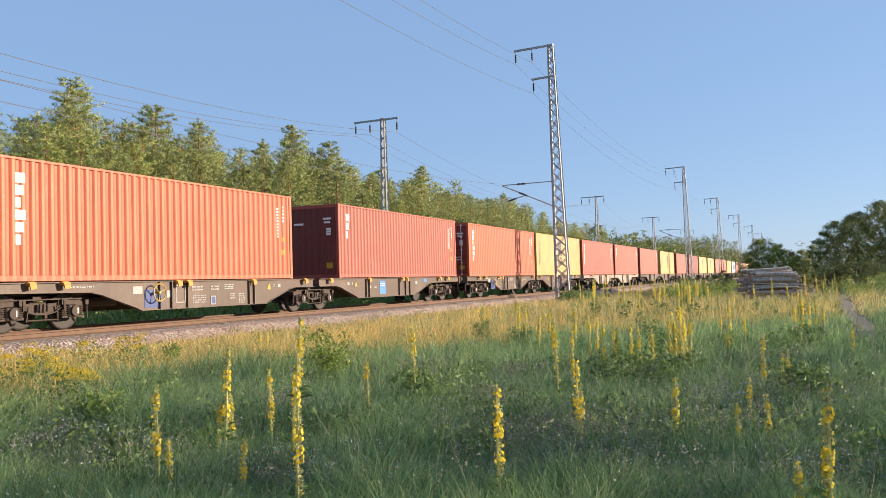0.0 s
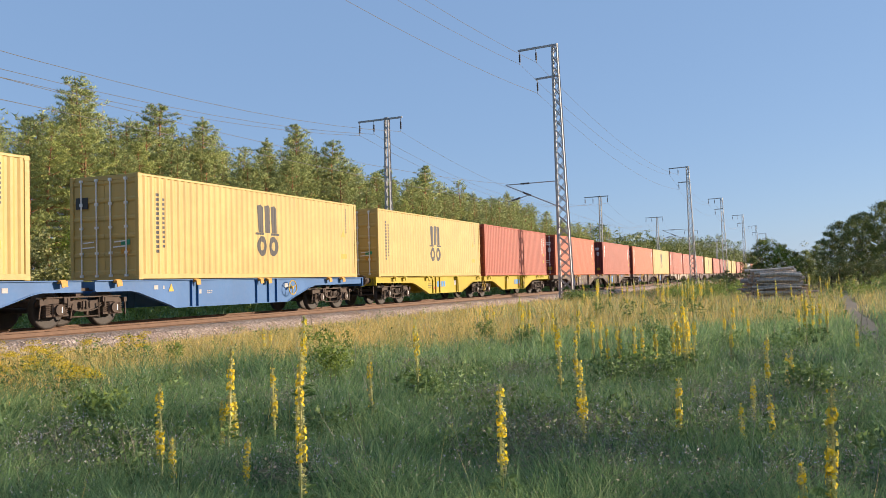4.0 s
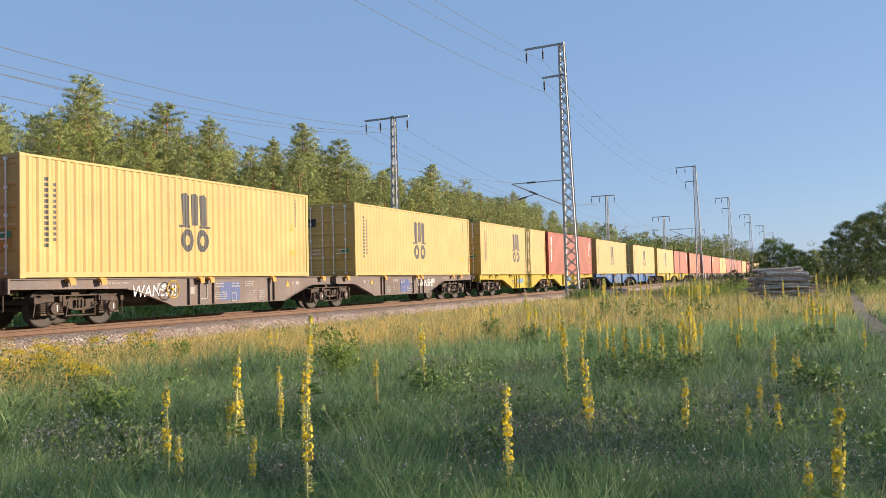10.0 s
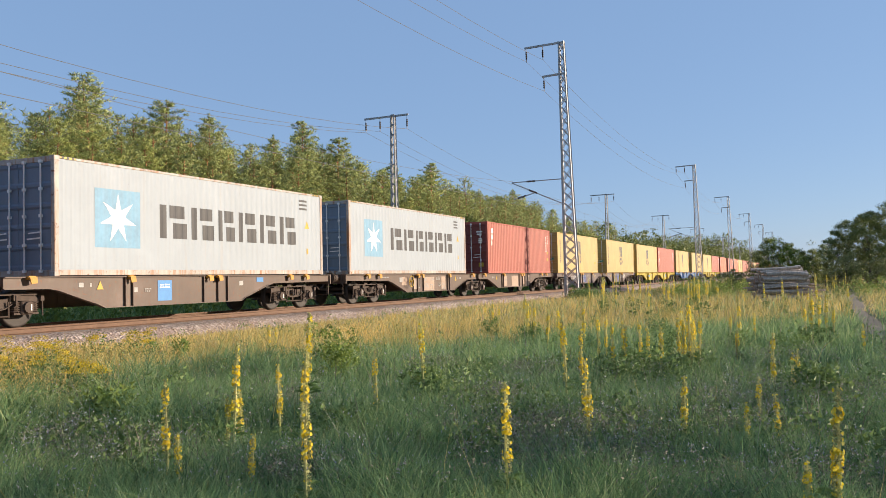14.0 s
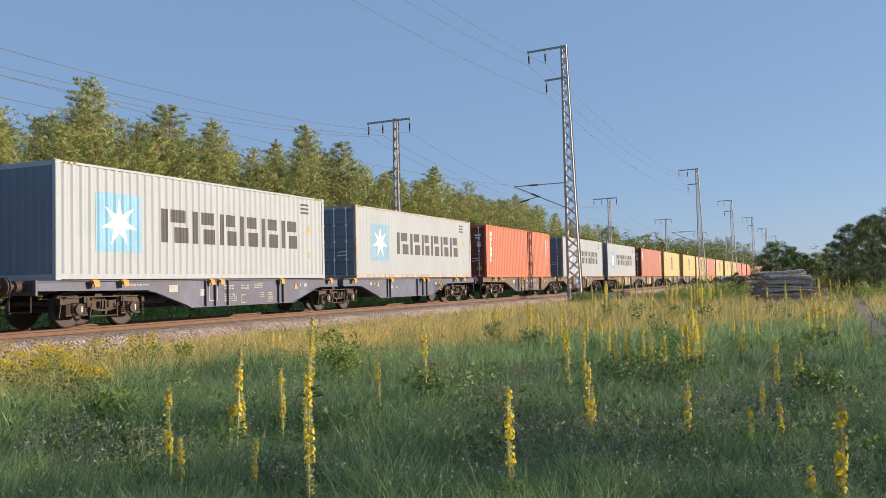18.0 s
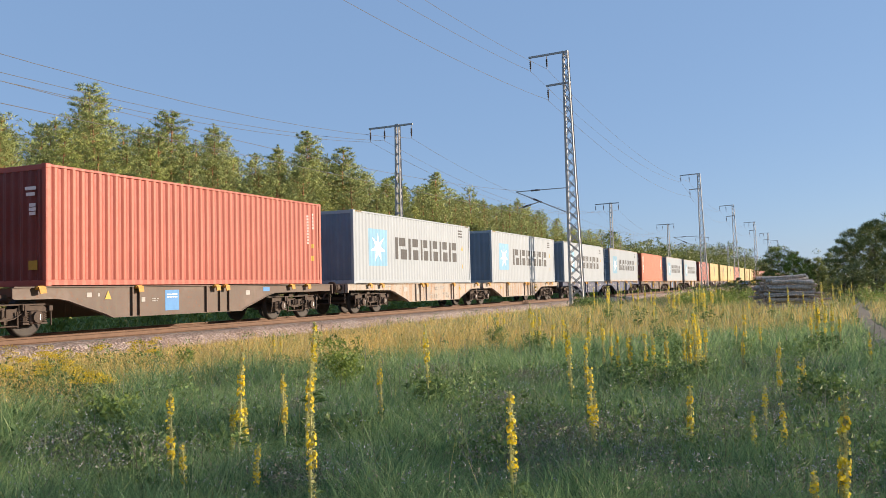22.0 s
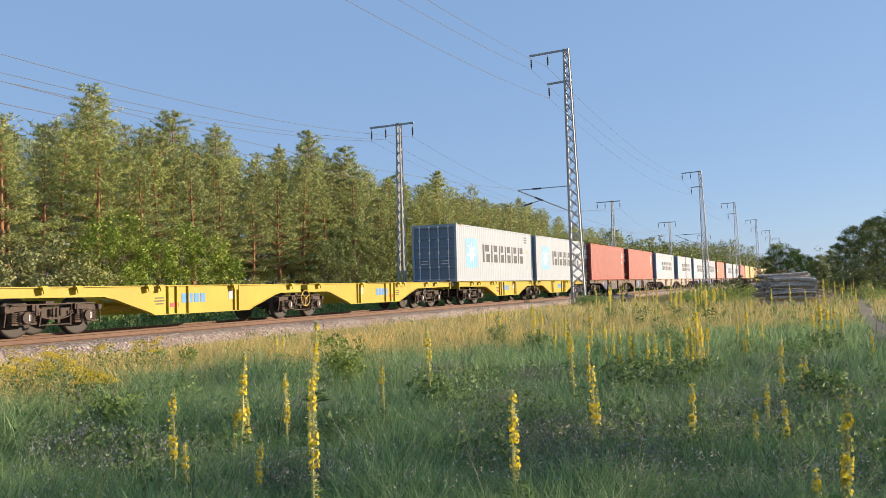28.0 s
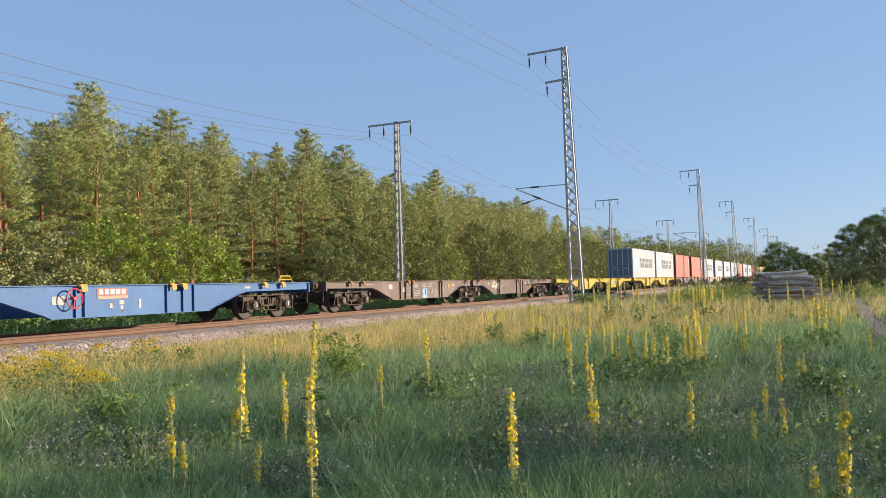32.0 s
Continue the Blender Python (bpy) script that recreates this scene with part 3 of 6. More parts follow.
def bogie(parent, x, near=True):
    """Two-axle freight bogie; its middle beam carries the rest as parts."""
    def beam():
        bm = bbox(-0.26, 0.26, -0.93, 0.93, 0.46, 0.70, 0.03)
        tube(bm, (0, 0, 0.7), (0, 0, 0.93), 0.22, seg=14)
        for s in (-1, 1):
            box(bm, -0.12, 0.12, s * 0.80 - 0.1, s * 0.80 + 0.1, 0.72, 0.84)
            box(bm, s * 1.22 - 0.05, s * 1.22 + 0.05, -0.95, 0.95, 0.56, 0.66)
            for k in (-1, 1):                     # brake shoes
                box(bm, s * 0.37 - 0.05, s * 0.37 + 0.05, k * 0.75 - 0.05, k * 0.75 + 0.05, 0.30, 0.58)
        return bm
    b = part("bogie", shared("bogie", lambda: bm_mesh("bogie", beam(), STEEL_DARK)), None, parent, "grimy two-axle freight bogie", (x, 0, 0))
    for s in (-1, 1):
        part("side_frame", shared("sf", lambda: bm_mesh("side_frame", side_frame_mesh(), STEEL_DARK)), None, b, "", (0, s * 1.0, 0))
        for k in (-1, 1):
            me = shared("ab", lambda: bm_mesh("axle_box", axle_box_mesh(), STEEL_DARK))
            o = part("axle_box", me, None, b, "", (k * 0.9, s * 1.02, 0))
            if s > 0:
                o.rotation_euler = (0, 0, math.pi)
            for d in (-0.25, 0.25) if s < 0 and near else ():
                part("spring", shared("sp", lambda: bm_mesh("spring", spring_mesh(), STEEL_DARK)), None, b, "", (k * 0.9 + d, s * 1.02, 0))
            if s < 0 and near:
                part("white_mark", shared("wm", lambda: bm_mesh("white_mark", bbox(-0.014, 0.014, -0.004, 0.004, -0.07, 0.07), PWHITE)), None, b, "white stroke", (k * 0.9 + 0.05, -1.212, 0.46))
        if s < 0 and near:
            def rigging():
                bm = bmesh.new()
                for q in (-1, 1):
                    tube(bm, (q * 0.42, -0.10, 0.60), (q * 0.46, -0.06, 0.24), 0.022, seg=5)
                    tube(bm, (q * 1.36, -0.08, 0.66), (q * 1.40, -0.05, 0.26), 0.020, seg=5)
                    box(bm, q * 1.36 - 0.05, q * 1.36 + 0.05, -0.10, 0.02, 0.60, 0.72)
                    box(bm, q * 0.62 - 0.09, q * 0.62 + 0.09, -0.14, -0.09, 0.62, 0.76)
                    tube(bm, (q * 0.60, -0.13, 0.50), (q * 0.60, -0.13, 0.74), 0.035, seg=6)
                tube(bm, (-0.46, -0.06, 0.27), (0.46, -0.06, 0.27), 0.018, seg=5)
                box(bm, -0.17, 0.17, -0.11, -0.04, 0.50, 0.63)
                for x in (-0.11, 0.0, 0.11):
                    tube(bm, (x, -0.12, 0.47), (x, -0.12, 0.66), 0.03, seg=6)
                return bm
            part("brake_rigging", shared("rig", lambda: bm_mesh("brake_rigging", rigging(), STEEL_DARK)), None, b, "brake rods and spring stacks", (0, -1.0, 0))["kind"] = "stuff"
    for k in (-1, 1):
        w = part("wheelset", shared("ws", lambda: bm_mesh("wheelset", wheelset_mesh(), WHEEL, True)), None, b, "worn steel wheels on their axle")
        w.matrix_parent_inverse = Matrix.Translation((k * 0.9, 0, WHEEL_R))
        WHEELS.append(w)
    return b


def ring_bm(r, y, tubes=0.018, seg=18):
    bm = bmesh.new()
    pts = [Vector((r * math.cos(2 * math.pi * i / seg), y, r * math.sin(2 * math.pi * i / seg))) for i in range(seg)]
    for i in range(seg):
        tube(bm, pts[i], pts[(i + 1) % seg], tubes, seg=5, cap=False)
    for a in (0.4, 2.5, 4.6):
        tube(bm, (0, y, 0), (r * math.cos(a), y, r * math.sin(a)), tubes * 0.8, seg=5, cap=False)
    tube(bm, (0, y - 0.02, 0), (0, y + 0.12, 0), 0.04, seg=8)
    return bm


def tri_bm():
    bm = bmesh.new()
    prism(bm, [(-0.11, -0.10), (0.11, -0.10), (0.0, 0.12)], -0.003, 0.003)
    return bm


def scrawl_bm(seed):
    """A tangle of painted strokes."""
    r = random.Random(seed + 5)
    bm = bmesh.new()
    for i in range(14):
        x, z = r.uniform(-0.30, 0.30), r.uniform(-0.14, 0.14)
        bar(bm, (x, 0, z), (x + r.uniform(-0.16, 0.16), 0, z + r.uniform(-0.2, 0.2)), 0.07, 0.004, (0, 1, 0))
    return bm


def belly_outline(xa, xb, piv, top, deep):
    """Outline of a fish-bellied side beam from the mid joint xa to the outer end xb, with the end bogie at piv."""
    thin = top - 0.25
    out = [(xa, top), (xb, top), (xb, thin + 0.03)]
    a = piv - 1.45
    out += [(a, thin), (a - 0.30, thin - 0.05), (a - 0.75, thin - 0.19), (a - 1.5, deep + 0.10), (a - 1.75, deep)]
    b = 1.45
    out += [(b + 1.75, deep), (b + 1.5, deep + 0.10), (b + 0.75, thin - 0.19), (b + 0.30, thin - 0.05), (b, thin), (xa, thin)]
    return out


def half_wagon(w, L, sgn, mat, deep, style, fitting, near=True):
    """One of the two articulated bodies: sgn +1 is the leading one. L: from the mid joint to the buffer faces."""
    top, xa, xb, piv = DECK - 0.03, 0.22, L - 0.62, L - 2.8
    key = (mat.name, round(L, 2), sgn, deep)
    flip = lambda pts: [(sgn * x, z) for x, z in pts]

    def beam():
        bm = bmesh.new()
        pts = belly_outline(xa, xb, piv, top, deep)
        prism(bm, flip(pts), -0.012, 0.012)
        low = pts[3:]
        prism(bm, flip([(xa, top - 0.001), (xb, top - 0.001), (xb, top + 0.022), (xa, top + 0.022)]), -0.07, 0.09)
        for (x0, z0), (x1, z1) in zip(low, low[1:]):
            if x0 > x1 and x0 - x1 > 0.05:
                prism(bm, flip([(x0, z0), (x1, z1), (x1, z1 - 0.02), (x0, z0 - 0.02)]), -0.05, 0.09)
        return bm
    for s in (-1, 1):
        part("side_beam", shared(("beam", *key), lambda: bm_mesh("side_beam", beam(), mat)), None, w, "", (0, s * 1.17, 0))
        for f in (0.10, 0.15, 0.68, 0.80, 0.885) if s < 0 or near else ():
            x = (3.35 + f * (piv - 6.6)) * sgn
            part("stiffener", shared(("stf", mat.name, deep), lambda: bm_mesh("stiffener", bbox(-0.02, 0.02, -0.05, 0.05, deep, top - 0.002), mat)), None, w, "", (x, s * 1.195, 0))

    def frame_bm():
        bm = bmesh.new()
        box(bm, *sorted((sgn * xa, sgn * xb)), -0.32, 0.32, top - 0.30, top - 0.02)
        for f in (0.0, 0.14, 0.3, 0.46, 0.62, 0.78, 0.93, 1.0):
            x = sgn * (xa + 0.1 + f * (xb - xa - 0.2))
            box(bm, x - 0.09, x + 0.09, -1.15, 1.15, top - 0.21, top - 0.015)
        box(bm, *sorted((sgn * (piv - 4.6), sgn * (piv - 4.2))), -0.6, 0.6, deep + 0.1, top - 0.25)
        tube(bm, (sgn * (piv - 4.0), 0.55, deep + 0.28), (sgn * (piv - 3.0), 0.55, deep + 0.28), 0.16, seg=10)
        return bm
    part("underframe", shared(("frame", *key), lambda: bm_mesh("underframe", frame_bm(), mat)), None, w)

    def end_bm():
        bm = bmesh.new()
        box(bm, *sorted((sgn * (xb + 0.002), sgn * (xb + 0.06))), -1.24, 1.24, top - 0.32, top + 0.03)
        return bm
    part("buffer_beam", shared(("end", *key), lambda: bm_mesh("buffer_beam", end_bm(), mat)), None, w)

    def step_bm():
        bm = bmesh.new()
        pts = [(-0.35, 0.0), (-0.35, -0.7), (0.35, -0.7), (0.35, 0.0)]
        for (y0, z0), (y1, z1) in zip(pts, pts[1:]):
            tube(bm, (0, y0, z0), (0, y1, z1), 0.018, seg=5)
        return bm
    for y in (-0.76, 0.76) if near else ():
        part("shunter_step", shared("step", lambda: bm_mesh("shunter_step", step_bm(), STEEL_DARK)), None, w, "", (sgn * (xb + 0.082), y, top))

    def buf():
        bm = bmesh.new()
        lathe(bm, [(0.13, 0.06 * sgn), (0.13, 0.36 * sgn), (0.08, 0.37 * sgn), (0.08, 0.55 * sgn), (0.22, 0.57 * sgn), (0.225, 0.60 * sgn), (0.05, 0.615 * sgn)], "x", 14)
        return bm
    for y in (-0.875, 0.875):
        part("buffer", shared(("buf", sgn), lambda: bm_mesh("buffer", buf(), STEEL_DARK)), None, w, "greasy dark steel buffer", (sgn * xb, y, 1.03))

    def coupler():
        bm = bmesh.new()
        bar(bm, (sgn * 0.05, 0, 1.02), (sgn * 0.45, 0, 1.0), 0.08, 0.12)
        bar(bm, (sgn * 0.40, 0.05, 0.98), (sgn * 0.58, 0.05, 0.66), 0.05, 0.05)
        bar(bm, (sgn * 0.40, -0.05, 0.98), (sgn * 0.58, -0.05, 0.66), 0.05, 0.05)
        return bm

    def hose():
        bm = bmesh.new()
        tube(bm, (sgn * 0.1, -0.4, 0.95), (sgn * 0.55, -0.42, 0.62), 0.03, seg=6)
        return bm
    part("coupling", shared(("cpl", sgn), lambda: bm_mesh("coupling", coupler(), STEEL_DARK)), None, w, "dark screw coupling", (sgn * xb, 0, 0))
    part("brake_hose", shared(("hose", sgn), lambda: bm_mesh("brake_hose", hose(), STEEL_DARK)), None, w, "dark brake hose", (sgn * xb, 0, 0))

    def spigot():
        bm = bbox(-0.10, 0.10, -0.05, 0.06, -0.07, 0.02, 0.012)
        prism(bm, [(-0.11, -0.01), (0.09, 0.0), (0.11, -0.15), (-0.06, -0.17)], -0.10, -0.07)
        tube(bm, (-0.12, -0.03, -0.02), (0.12, -0.03, -0.02), 0.016, seg=6)
        return bm
    spots = (0.9, 4.05, 7.25, 7.7, piv - 0.5, piv + 0.5)
    for s in (-1, 1):
        for x in (spots if s < 0 and near else spots[1::3]):
            part("container_lock", shared(("lock", fitting.name), lambda: bm_mesh("container_lock", spigot(), fitting)), None, w, "folding container lock", (sgn * x, s * 1.25, top + 0.02)).rotation_euler = (0, 0, 0 if s < 0 else math.pi)
    bogie(w, sgn * piv, near)
    # writing, tables and plates on the side towards the field
    def plates(nm, items, m, lab):
        for x, z, wd, h in items:
            part(nm, shared(("pl", m.name, round(wd, 2), round(h, 2)), lambda: bm_mesh(nm, bbox(-wd / 2, wd / 2, -0.003, 0.003, -h / 2, h / 2), m)), None, w, lab, (sgn * x, -1.190 if nm in ("board_block", "white_bar") else -1.186, z))
    if not near:
        return
    if style == "yellow":
        plates("plate", [(4.05, 0.86, 0.30, 0.26)], MAST, "grey metal plate")
        plates("stencil_bar", [(6.6, 0.62, 0.34, 0.12)], PRED, "small red and white plate")
        x = piv - 5.2
        for i in range(4):
            plates("blue_block", [(x + i * 0.27, 0.80, 0.20, 0.26)], MBLUE, "blue block mark with white edge")
        plates("stencil_bar", [(x + 1.8, 0.82, 0.35, 0.03), (x + 1.8, 0.74, 0.4, 0.03), (x + 1.8, 0.66, 0.3, 0.03)], BLACK, "small dark bars")
    elif style == "blue":
        if sgn > 0:
            for k, (a, b, c) in enumerate((((-0.75, 0.0), (-0.62, 0.24), 0), ((-0.62, 0.24), (-0.05, 0.24), 0), ((-0.05, 0.24), (0.1, 0.0), 0), ((-0.68, 0.12), (0.02, 0.12), 0))):
                bm = bmesh.new()
                tube(bm, (xb - 0.9 + a[0], -1.1, top + a[1]), (xb - 0.9 + b[0], -1.1, top + b[1]), 0.022, seg=6)
                part("end_rail", bm, PYEL, w, "yellow folding end rail")
        plates("red_board", [(5.12, 0.985, 1.04, 0.19)], PBOARD, "faded red board")
        plates("white_bar", [(5.14, 0.845, 1.04, 0.08)], PTAN, "pale bar")
        for i in range(5):
            plates("board_block", [(4.74 + i * 0.19, 0.985, 0.13, 0.12)], PWHITE, "pale block mark")
        plates("stencil_bar", [(5.44, 0.71, 0.17, 0.11), (5.44, 0.58, 0.10, 0.10), (5.08, 0.63, 0.12, 0.12), (3.40, 0.80, 0.38, 0.20), (6.09, 0.66, 0.09, 0.24), (piv - 0.4, 1.04, 0.4, 0.03), (piv - 1.3, 1.02, 0.3, 0.06)], PPALE, "worn white marks")
        plates("rust_patch", [(5.47, 0.50, 0.05, 0.10), (5.12, 0.66, 0.05, 0.12)], RAIL, "rusty patch")
    else:
        worn = PGREY if style in ("tan", "plated") else PPALE

        def table(nm, x, z, wd, h, rows, cols, m, lab):
            def cells():
                bm = bmesh.new()
                r = random.Random(rows * 7 + cols)
                for i in range(rows):
                    a, b = -wd / 2, -h / 2 + h * i / rows
                    while a < wd / 2 - 0.03:
                        q = min(r.uniform(0.03, 0.75) * wd / cols + 0.015, wd / 2 - a)
                        box(bm, a, a + q, -0.003, 0.003, b, b + h / rows * r.uniform(0.42, 0.62))
                        a += q + r.uniform(0.012, 0.04)
                return bm
            o = part(nm, shared((nm, wd, h, rows, cols, m.name), lambda: bm_mesh(nm, cells(), m)), None, w, lab, (sgn * x, -1.192, z))
            o["kind"] = "stuff"

        def outlined(nm, x, z, wd, h, m, lab):
            def edge():
                bm = bmesh.new()
                for a, b, c, d in ((-wd / 2, wd / 2, h / 2 - 0.025, h / 2), (-wd / 2, wd / 2, -h / 2, -h / 2 + 0.025), (-wd / 2, -wd / 2 + 0.025, -h / 2 + 0.026, h / 2 - 0.026), (wd / 2 - 0.025, wd / 2, -h / 2 + 0.026, h / 2 - 0.026)):
                    box(bm, a, b, -0.003, 0.003, c, d)
                return bm
            part(nm, shared((nm, wd, h, m.name), lambda: bm_mesh(nm, edge(), m)), None, w, lab, (sgn * x, -1.192, z))

        if style == "grey" and mat is W_GREY:
            if sgn < 0:
                plates("blue_patch", [(5.80, 0.60, 0.44, 0.42)], LBLUE, "pale blue painted patch")
            plates("rust_patch", [(5.05, 0.68, 0.24, 0.22), (5.75, 0.66, 0.10, 0.26), (3.9, 0.8, 0.12, 0.5)], RAIL, "rusty patch")
        if style == "plated":
            plates("blue_board", [(6.2, 0.74, 1.0, 0.56)], DBLUE, "dark blue painted board")
        if style == "brown":
            if sgn < 0:
                plates("blue_patch", [(8.62, 0.68, 0.72, 0.50)], DBLUE, "dark blue painted patch")
                plates("blue_board", [(6.02, 0.56, 0.24, 0.26)], DBLUE, "dark blue painted board")
            else:
                plates("blue_board", [(5.42, 0.76, 0.56, 0.56), (9.9, 1.02, 0.36, 0.14)], MBLUE, "mid blue painted board")
                table("stencil_text", 5.42, 0.90, 0.40, 0.14, 2, 2, PWHITE, "white stencilled bars")
        if style == "tan":
            plates("tan_patch", [(4.6, 0.74, 0.5, 0.6), (6.3, 0.72, 1.2, 0.62), (7.9, 0.74, 0.5, 0.5), (piv - 3.0, 0.86, 0.5, 0.36)], PTAN, "tan overpainted patch")
        if sgn < 0 or style == "plated":
            plates("data_plate", [(9.24, 0.92, 0.36, 0.20), (7.98, 0.79, 0.22, 0.20)], worn, "white stencilled plate")
            outlined("outlined_panel", 7.50, 0.78, 0.40, 0.50, worn, "panel with a white outline")
            table("data_table", 6.67, 0.63, 0.62, 0.26, 4, 6, worn, "white stencilled table")
            table("stencil_text", 6.75, 0.95, 0.52, 0.17, 2, 4, worn, "white stencilled bars")
            table("stencil_text", 5.94, 0.95, 0.40, 0.17, 2, 3, worn, "white stencilled bars")
            table("stencil_text", 5.22, 0.97, 0.50, 0.16, 3, 3, worn, "white stencilled bars")
            outlined("outlined_panel", 6.02, 0.56, 0.24, 0.26, worn, "panel with a white outline")
            table("stencil_text", 5.05, 0.68, 0.26, 0.20, 3, 3, worn, "white stencilled bars")
            table("data_table", 4.58, 0.60, 0.32, 0.34, 5, 3, worn, "white stencilled table")
            table("stencil_text", piv - 1.1, 1.05, 0.9, 0.07, 1, 5, worn, "white stencilled bars")
        else:
            plates("data_plate", [(4.3, 0.80, 0.14, 0.12), (8.9, 0.92, 0.20, 0.14)], worn, "white stencilled plate")
            table("stencil_text", 4.75, 0.80, 0.24, 0.12, 2, 2, worn, "white stencilled bars")
        part("warning_triangle", shared(("wtri", sgn), lambda: bm_mesh("warning_triangle", tri_bm(), PYEL)), None, w, "yellow warning triangle", (sgn * 3.05, -1.192, 0.93))
        plates("stencil_bar", [(2.44, 0.95, 0.16, 0.11), (2.75, 0.95, 0.05, 0.09)], worn, "white stencilled bar")
        if sgn > 0 and mat is W_GREY and style == "grey":
            scrawl_at = [(3.35, 0.86), (4.0, 0.82)]
            for k, (x, z) in enumerate(scrawl_at):
                part("scrawl_patch", shared(("scr", k), lambda: bm_mesh("scrawl_patch", scrawl_bm(k), PWHITE)), None, w, "white scrawled paint", (x, -1.192, z))
            plates("dark_panel", [(6.5, 0.72, 0.95, 0.62)], W_BROWN, "dark repainted panel")
            plates("blue_patch", [(9.6, 1.0, 0.5, 0.16)], MBLUE, "mid blue painted patch")
    wheel_mat = PRED if style == "blue" else PYEL
    hx = {"brown": 8.6, "tan": 8.6, "grey": 9.0, "plated": 9.0, "blue": 3.72}.get(style, 3.85)
    if style != "yellow" and sgn == (1 if style in ("blue", "grey") else -1) and "red containers" not in w["label"]:
        part("handwheel", shared(("hw", wheel_mat.name), lambda: bm_mesh("handwheel", ring_bm(0.24, 0.0), wheel_mat)), None, w, "painted brake handwheel", (sgn * hx, -1.38, 0.84))


def wagon(label, mat, u0, mid, u1, style, deep=0.38, fitting=None, near=True):
    """Articulated twin container wagon on three bogies, buffer faces at u0 and u1."""
    w = thing("container_wagon", label, "freight wagon", "wagons of the train", at=(mid, TRACK_Y, RAIL_Z))
    f = fitting or ORG
    half_wagon(w, u1 - mid, 1, mat, deep, style, f, near)
    half_wagon(w, mid - u0, -1, mat, deep, style, f, near)
    b = bogie(w, 0.0, near)
    def joint():
        bm = bbox(-0.3, 0.3, -0.45, 0.45, 0.86, 1.08, 0.02)
        for y in (-0.9, 0.9):
            box(bm, -0.35, 0.35, y - 0.08, y + 0.08, 0.9, 0.98)
        return bm
    part("joint", shared("joint", lambda: bm_mesh("joint", joint(), STEEL_DARK)), None, w, "dark articulation joint")
    if style == "yellow":
        part("handwheel", shared("hwy", lambda: bm_mesh("handwheel", ring_bm(0.27, 0.0), PYEL)), None, w, "yellow brake handwheel", (-0.05, -1.27, 0.66))
    MOVING.append(w)
    return w


def load(u, mat, kind, doors=True, near=True, low=0.0):
    names = {"yellow": "pale yellow", "white": "light grey", "red": "faded red", "orange": "orange-red", "maroon": "maroon", "plain": "faded red"}
    marks = {"yellow": "with a dark two-row emblem", "white": "with a pale blue star square", "red": "with white block marks", "orange": "with white block marks", "maroon": "with white block marks", "plain": "with small white bars"}
    lab = f"{names['orange' if mat is ORANGE else kind]} corrugated container {marks[kind]}{'' if doors else ', plain-ended'}"
    PANEL["depth"] = 0.009 if mat is OLDWHITE else 0.025 if mat in (YELLOW, WHITE) else DEPTH
    c = container("shipping_container", lab, mat, doors, near, low, RUSTY if mat is OLDWHITE else None, END_SHADE_BLUE if kind == "white" else END_SHADE_RED if mat in (RED, ORANGE, MAROON) else None)
    c.location = (u, TRACK_Y, RAIL_Z + DECK)
    if kind == "yellow":
        dress_yellow(c)
    elif kind == "white":
        dress_white(c, mat is OLDWHITE)
    else:
        dress_red(c, big=(kind != "plain"), short=(kind == "maroon"))
    MOVING.append(c)
    return c


# containers from the rear of the train forward: rear end along the line at the start
LOADS = [(-274.28, WHITE, "white", True), (-261.25, WHITE, "white", True), (-247.05, RED, "plain", True), (-232.65, RED, "plain", False), (-218.10, WHITE, "white", False),
         (-202.70, WHITE, "white", False), (-188.05, WHITE, "white", False), (-173.50, OLDWHITE, "white", True), (-159.00, ORANGE, "orange", True), (-143.55, OLDWHITE, "white", True),
         (-129.40, OLDWHITE, "white", True), (-113.90, RED, "maroon", True), (-99.80, YELLOW, "yellow", True), (-84.22, YELLOW, "yellow", True), (-70.38, YELLOW, "yellow", True),
         (-57.43, RED, "red", True), (-43.50, YELLOW, "yellow", True), (-27.80, YELLOW, "yellow", True), (-13.71, YELLOW, "yellow", True), (-0.74, RED, "plain", True),
         (13.86, ORANGE, "orange", True), (29.33, RED, "maroon", False), (43.40, ORANGE, "orange", True), (56.10, YELLOW, "yellow", True), (69.20, RED, "red", True),
         (82.25, RED, "maroon", True), (95.90, RED, "plain", True), (110.40, YELLOW, "yellow", True), (125.20, RED, "plain", True), (139.40, MAROON, "maroon", True),
         (153.50, YELLOW, "yellow", True), (167.70, YELLOW, "yellow", True), (183.00, RED, "red", True), (197.20, ORANGE, "orange", True), (211.30, YELLOW, "yellow", True),
         (225.60, WHITE, "white", True), (239.80, RED, "red", True), (254.00, YELLOW, "yellow", True), (268.20, ORANGE, "orange", True), (282.40, YELLOW, "yellow", True), (296.60, YELLOW, "yellow", True), (310.80, WHITE, "white", True)]
for u, m, kind, doors in LOADS:
    load(u, m, kind, doors, near=u < 120)

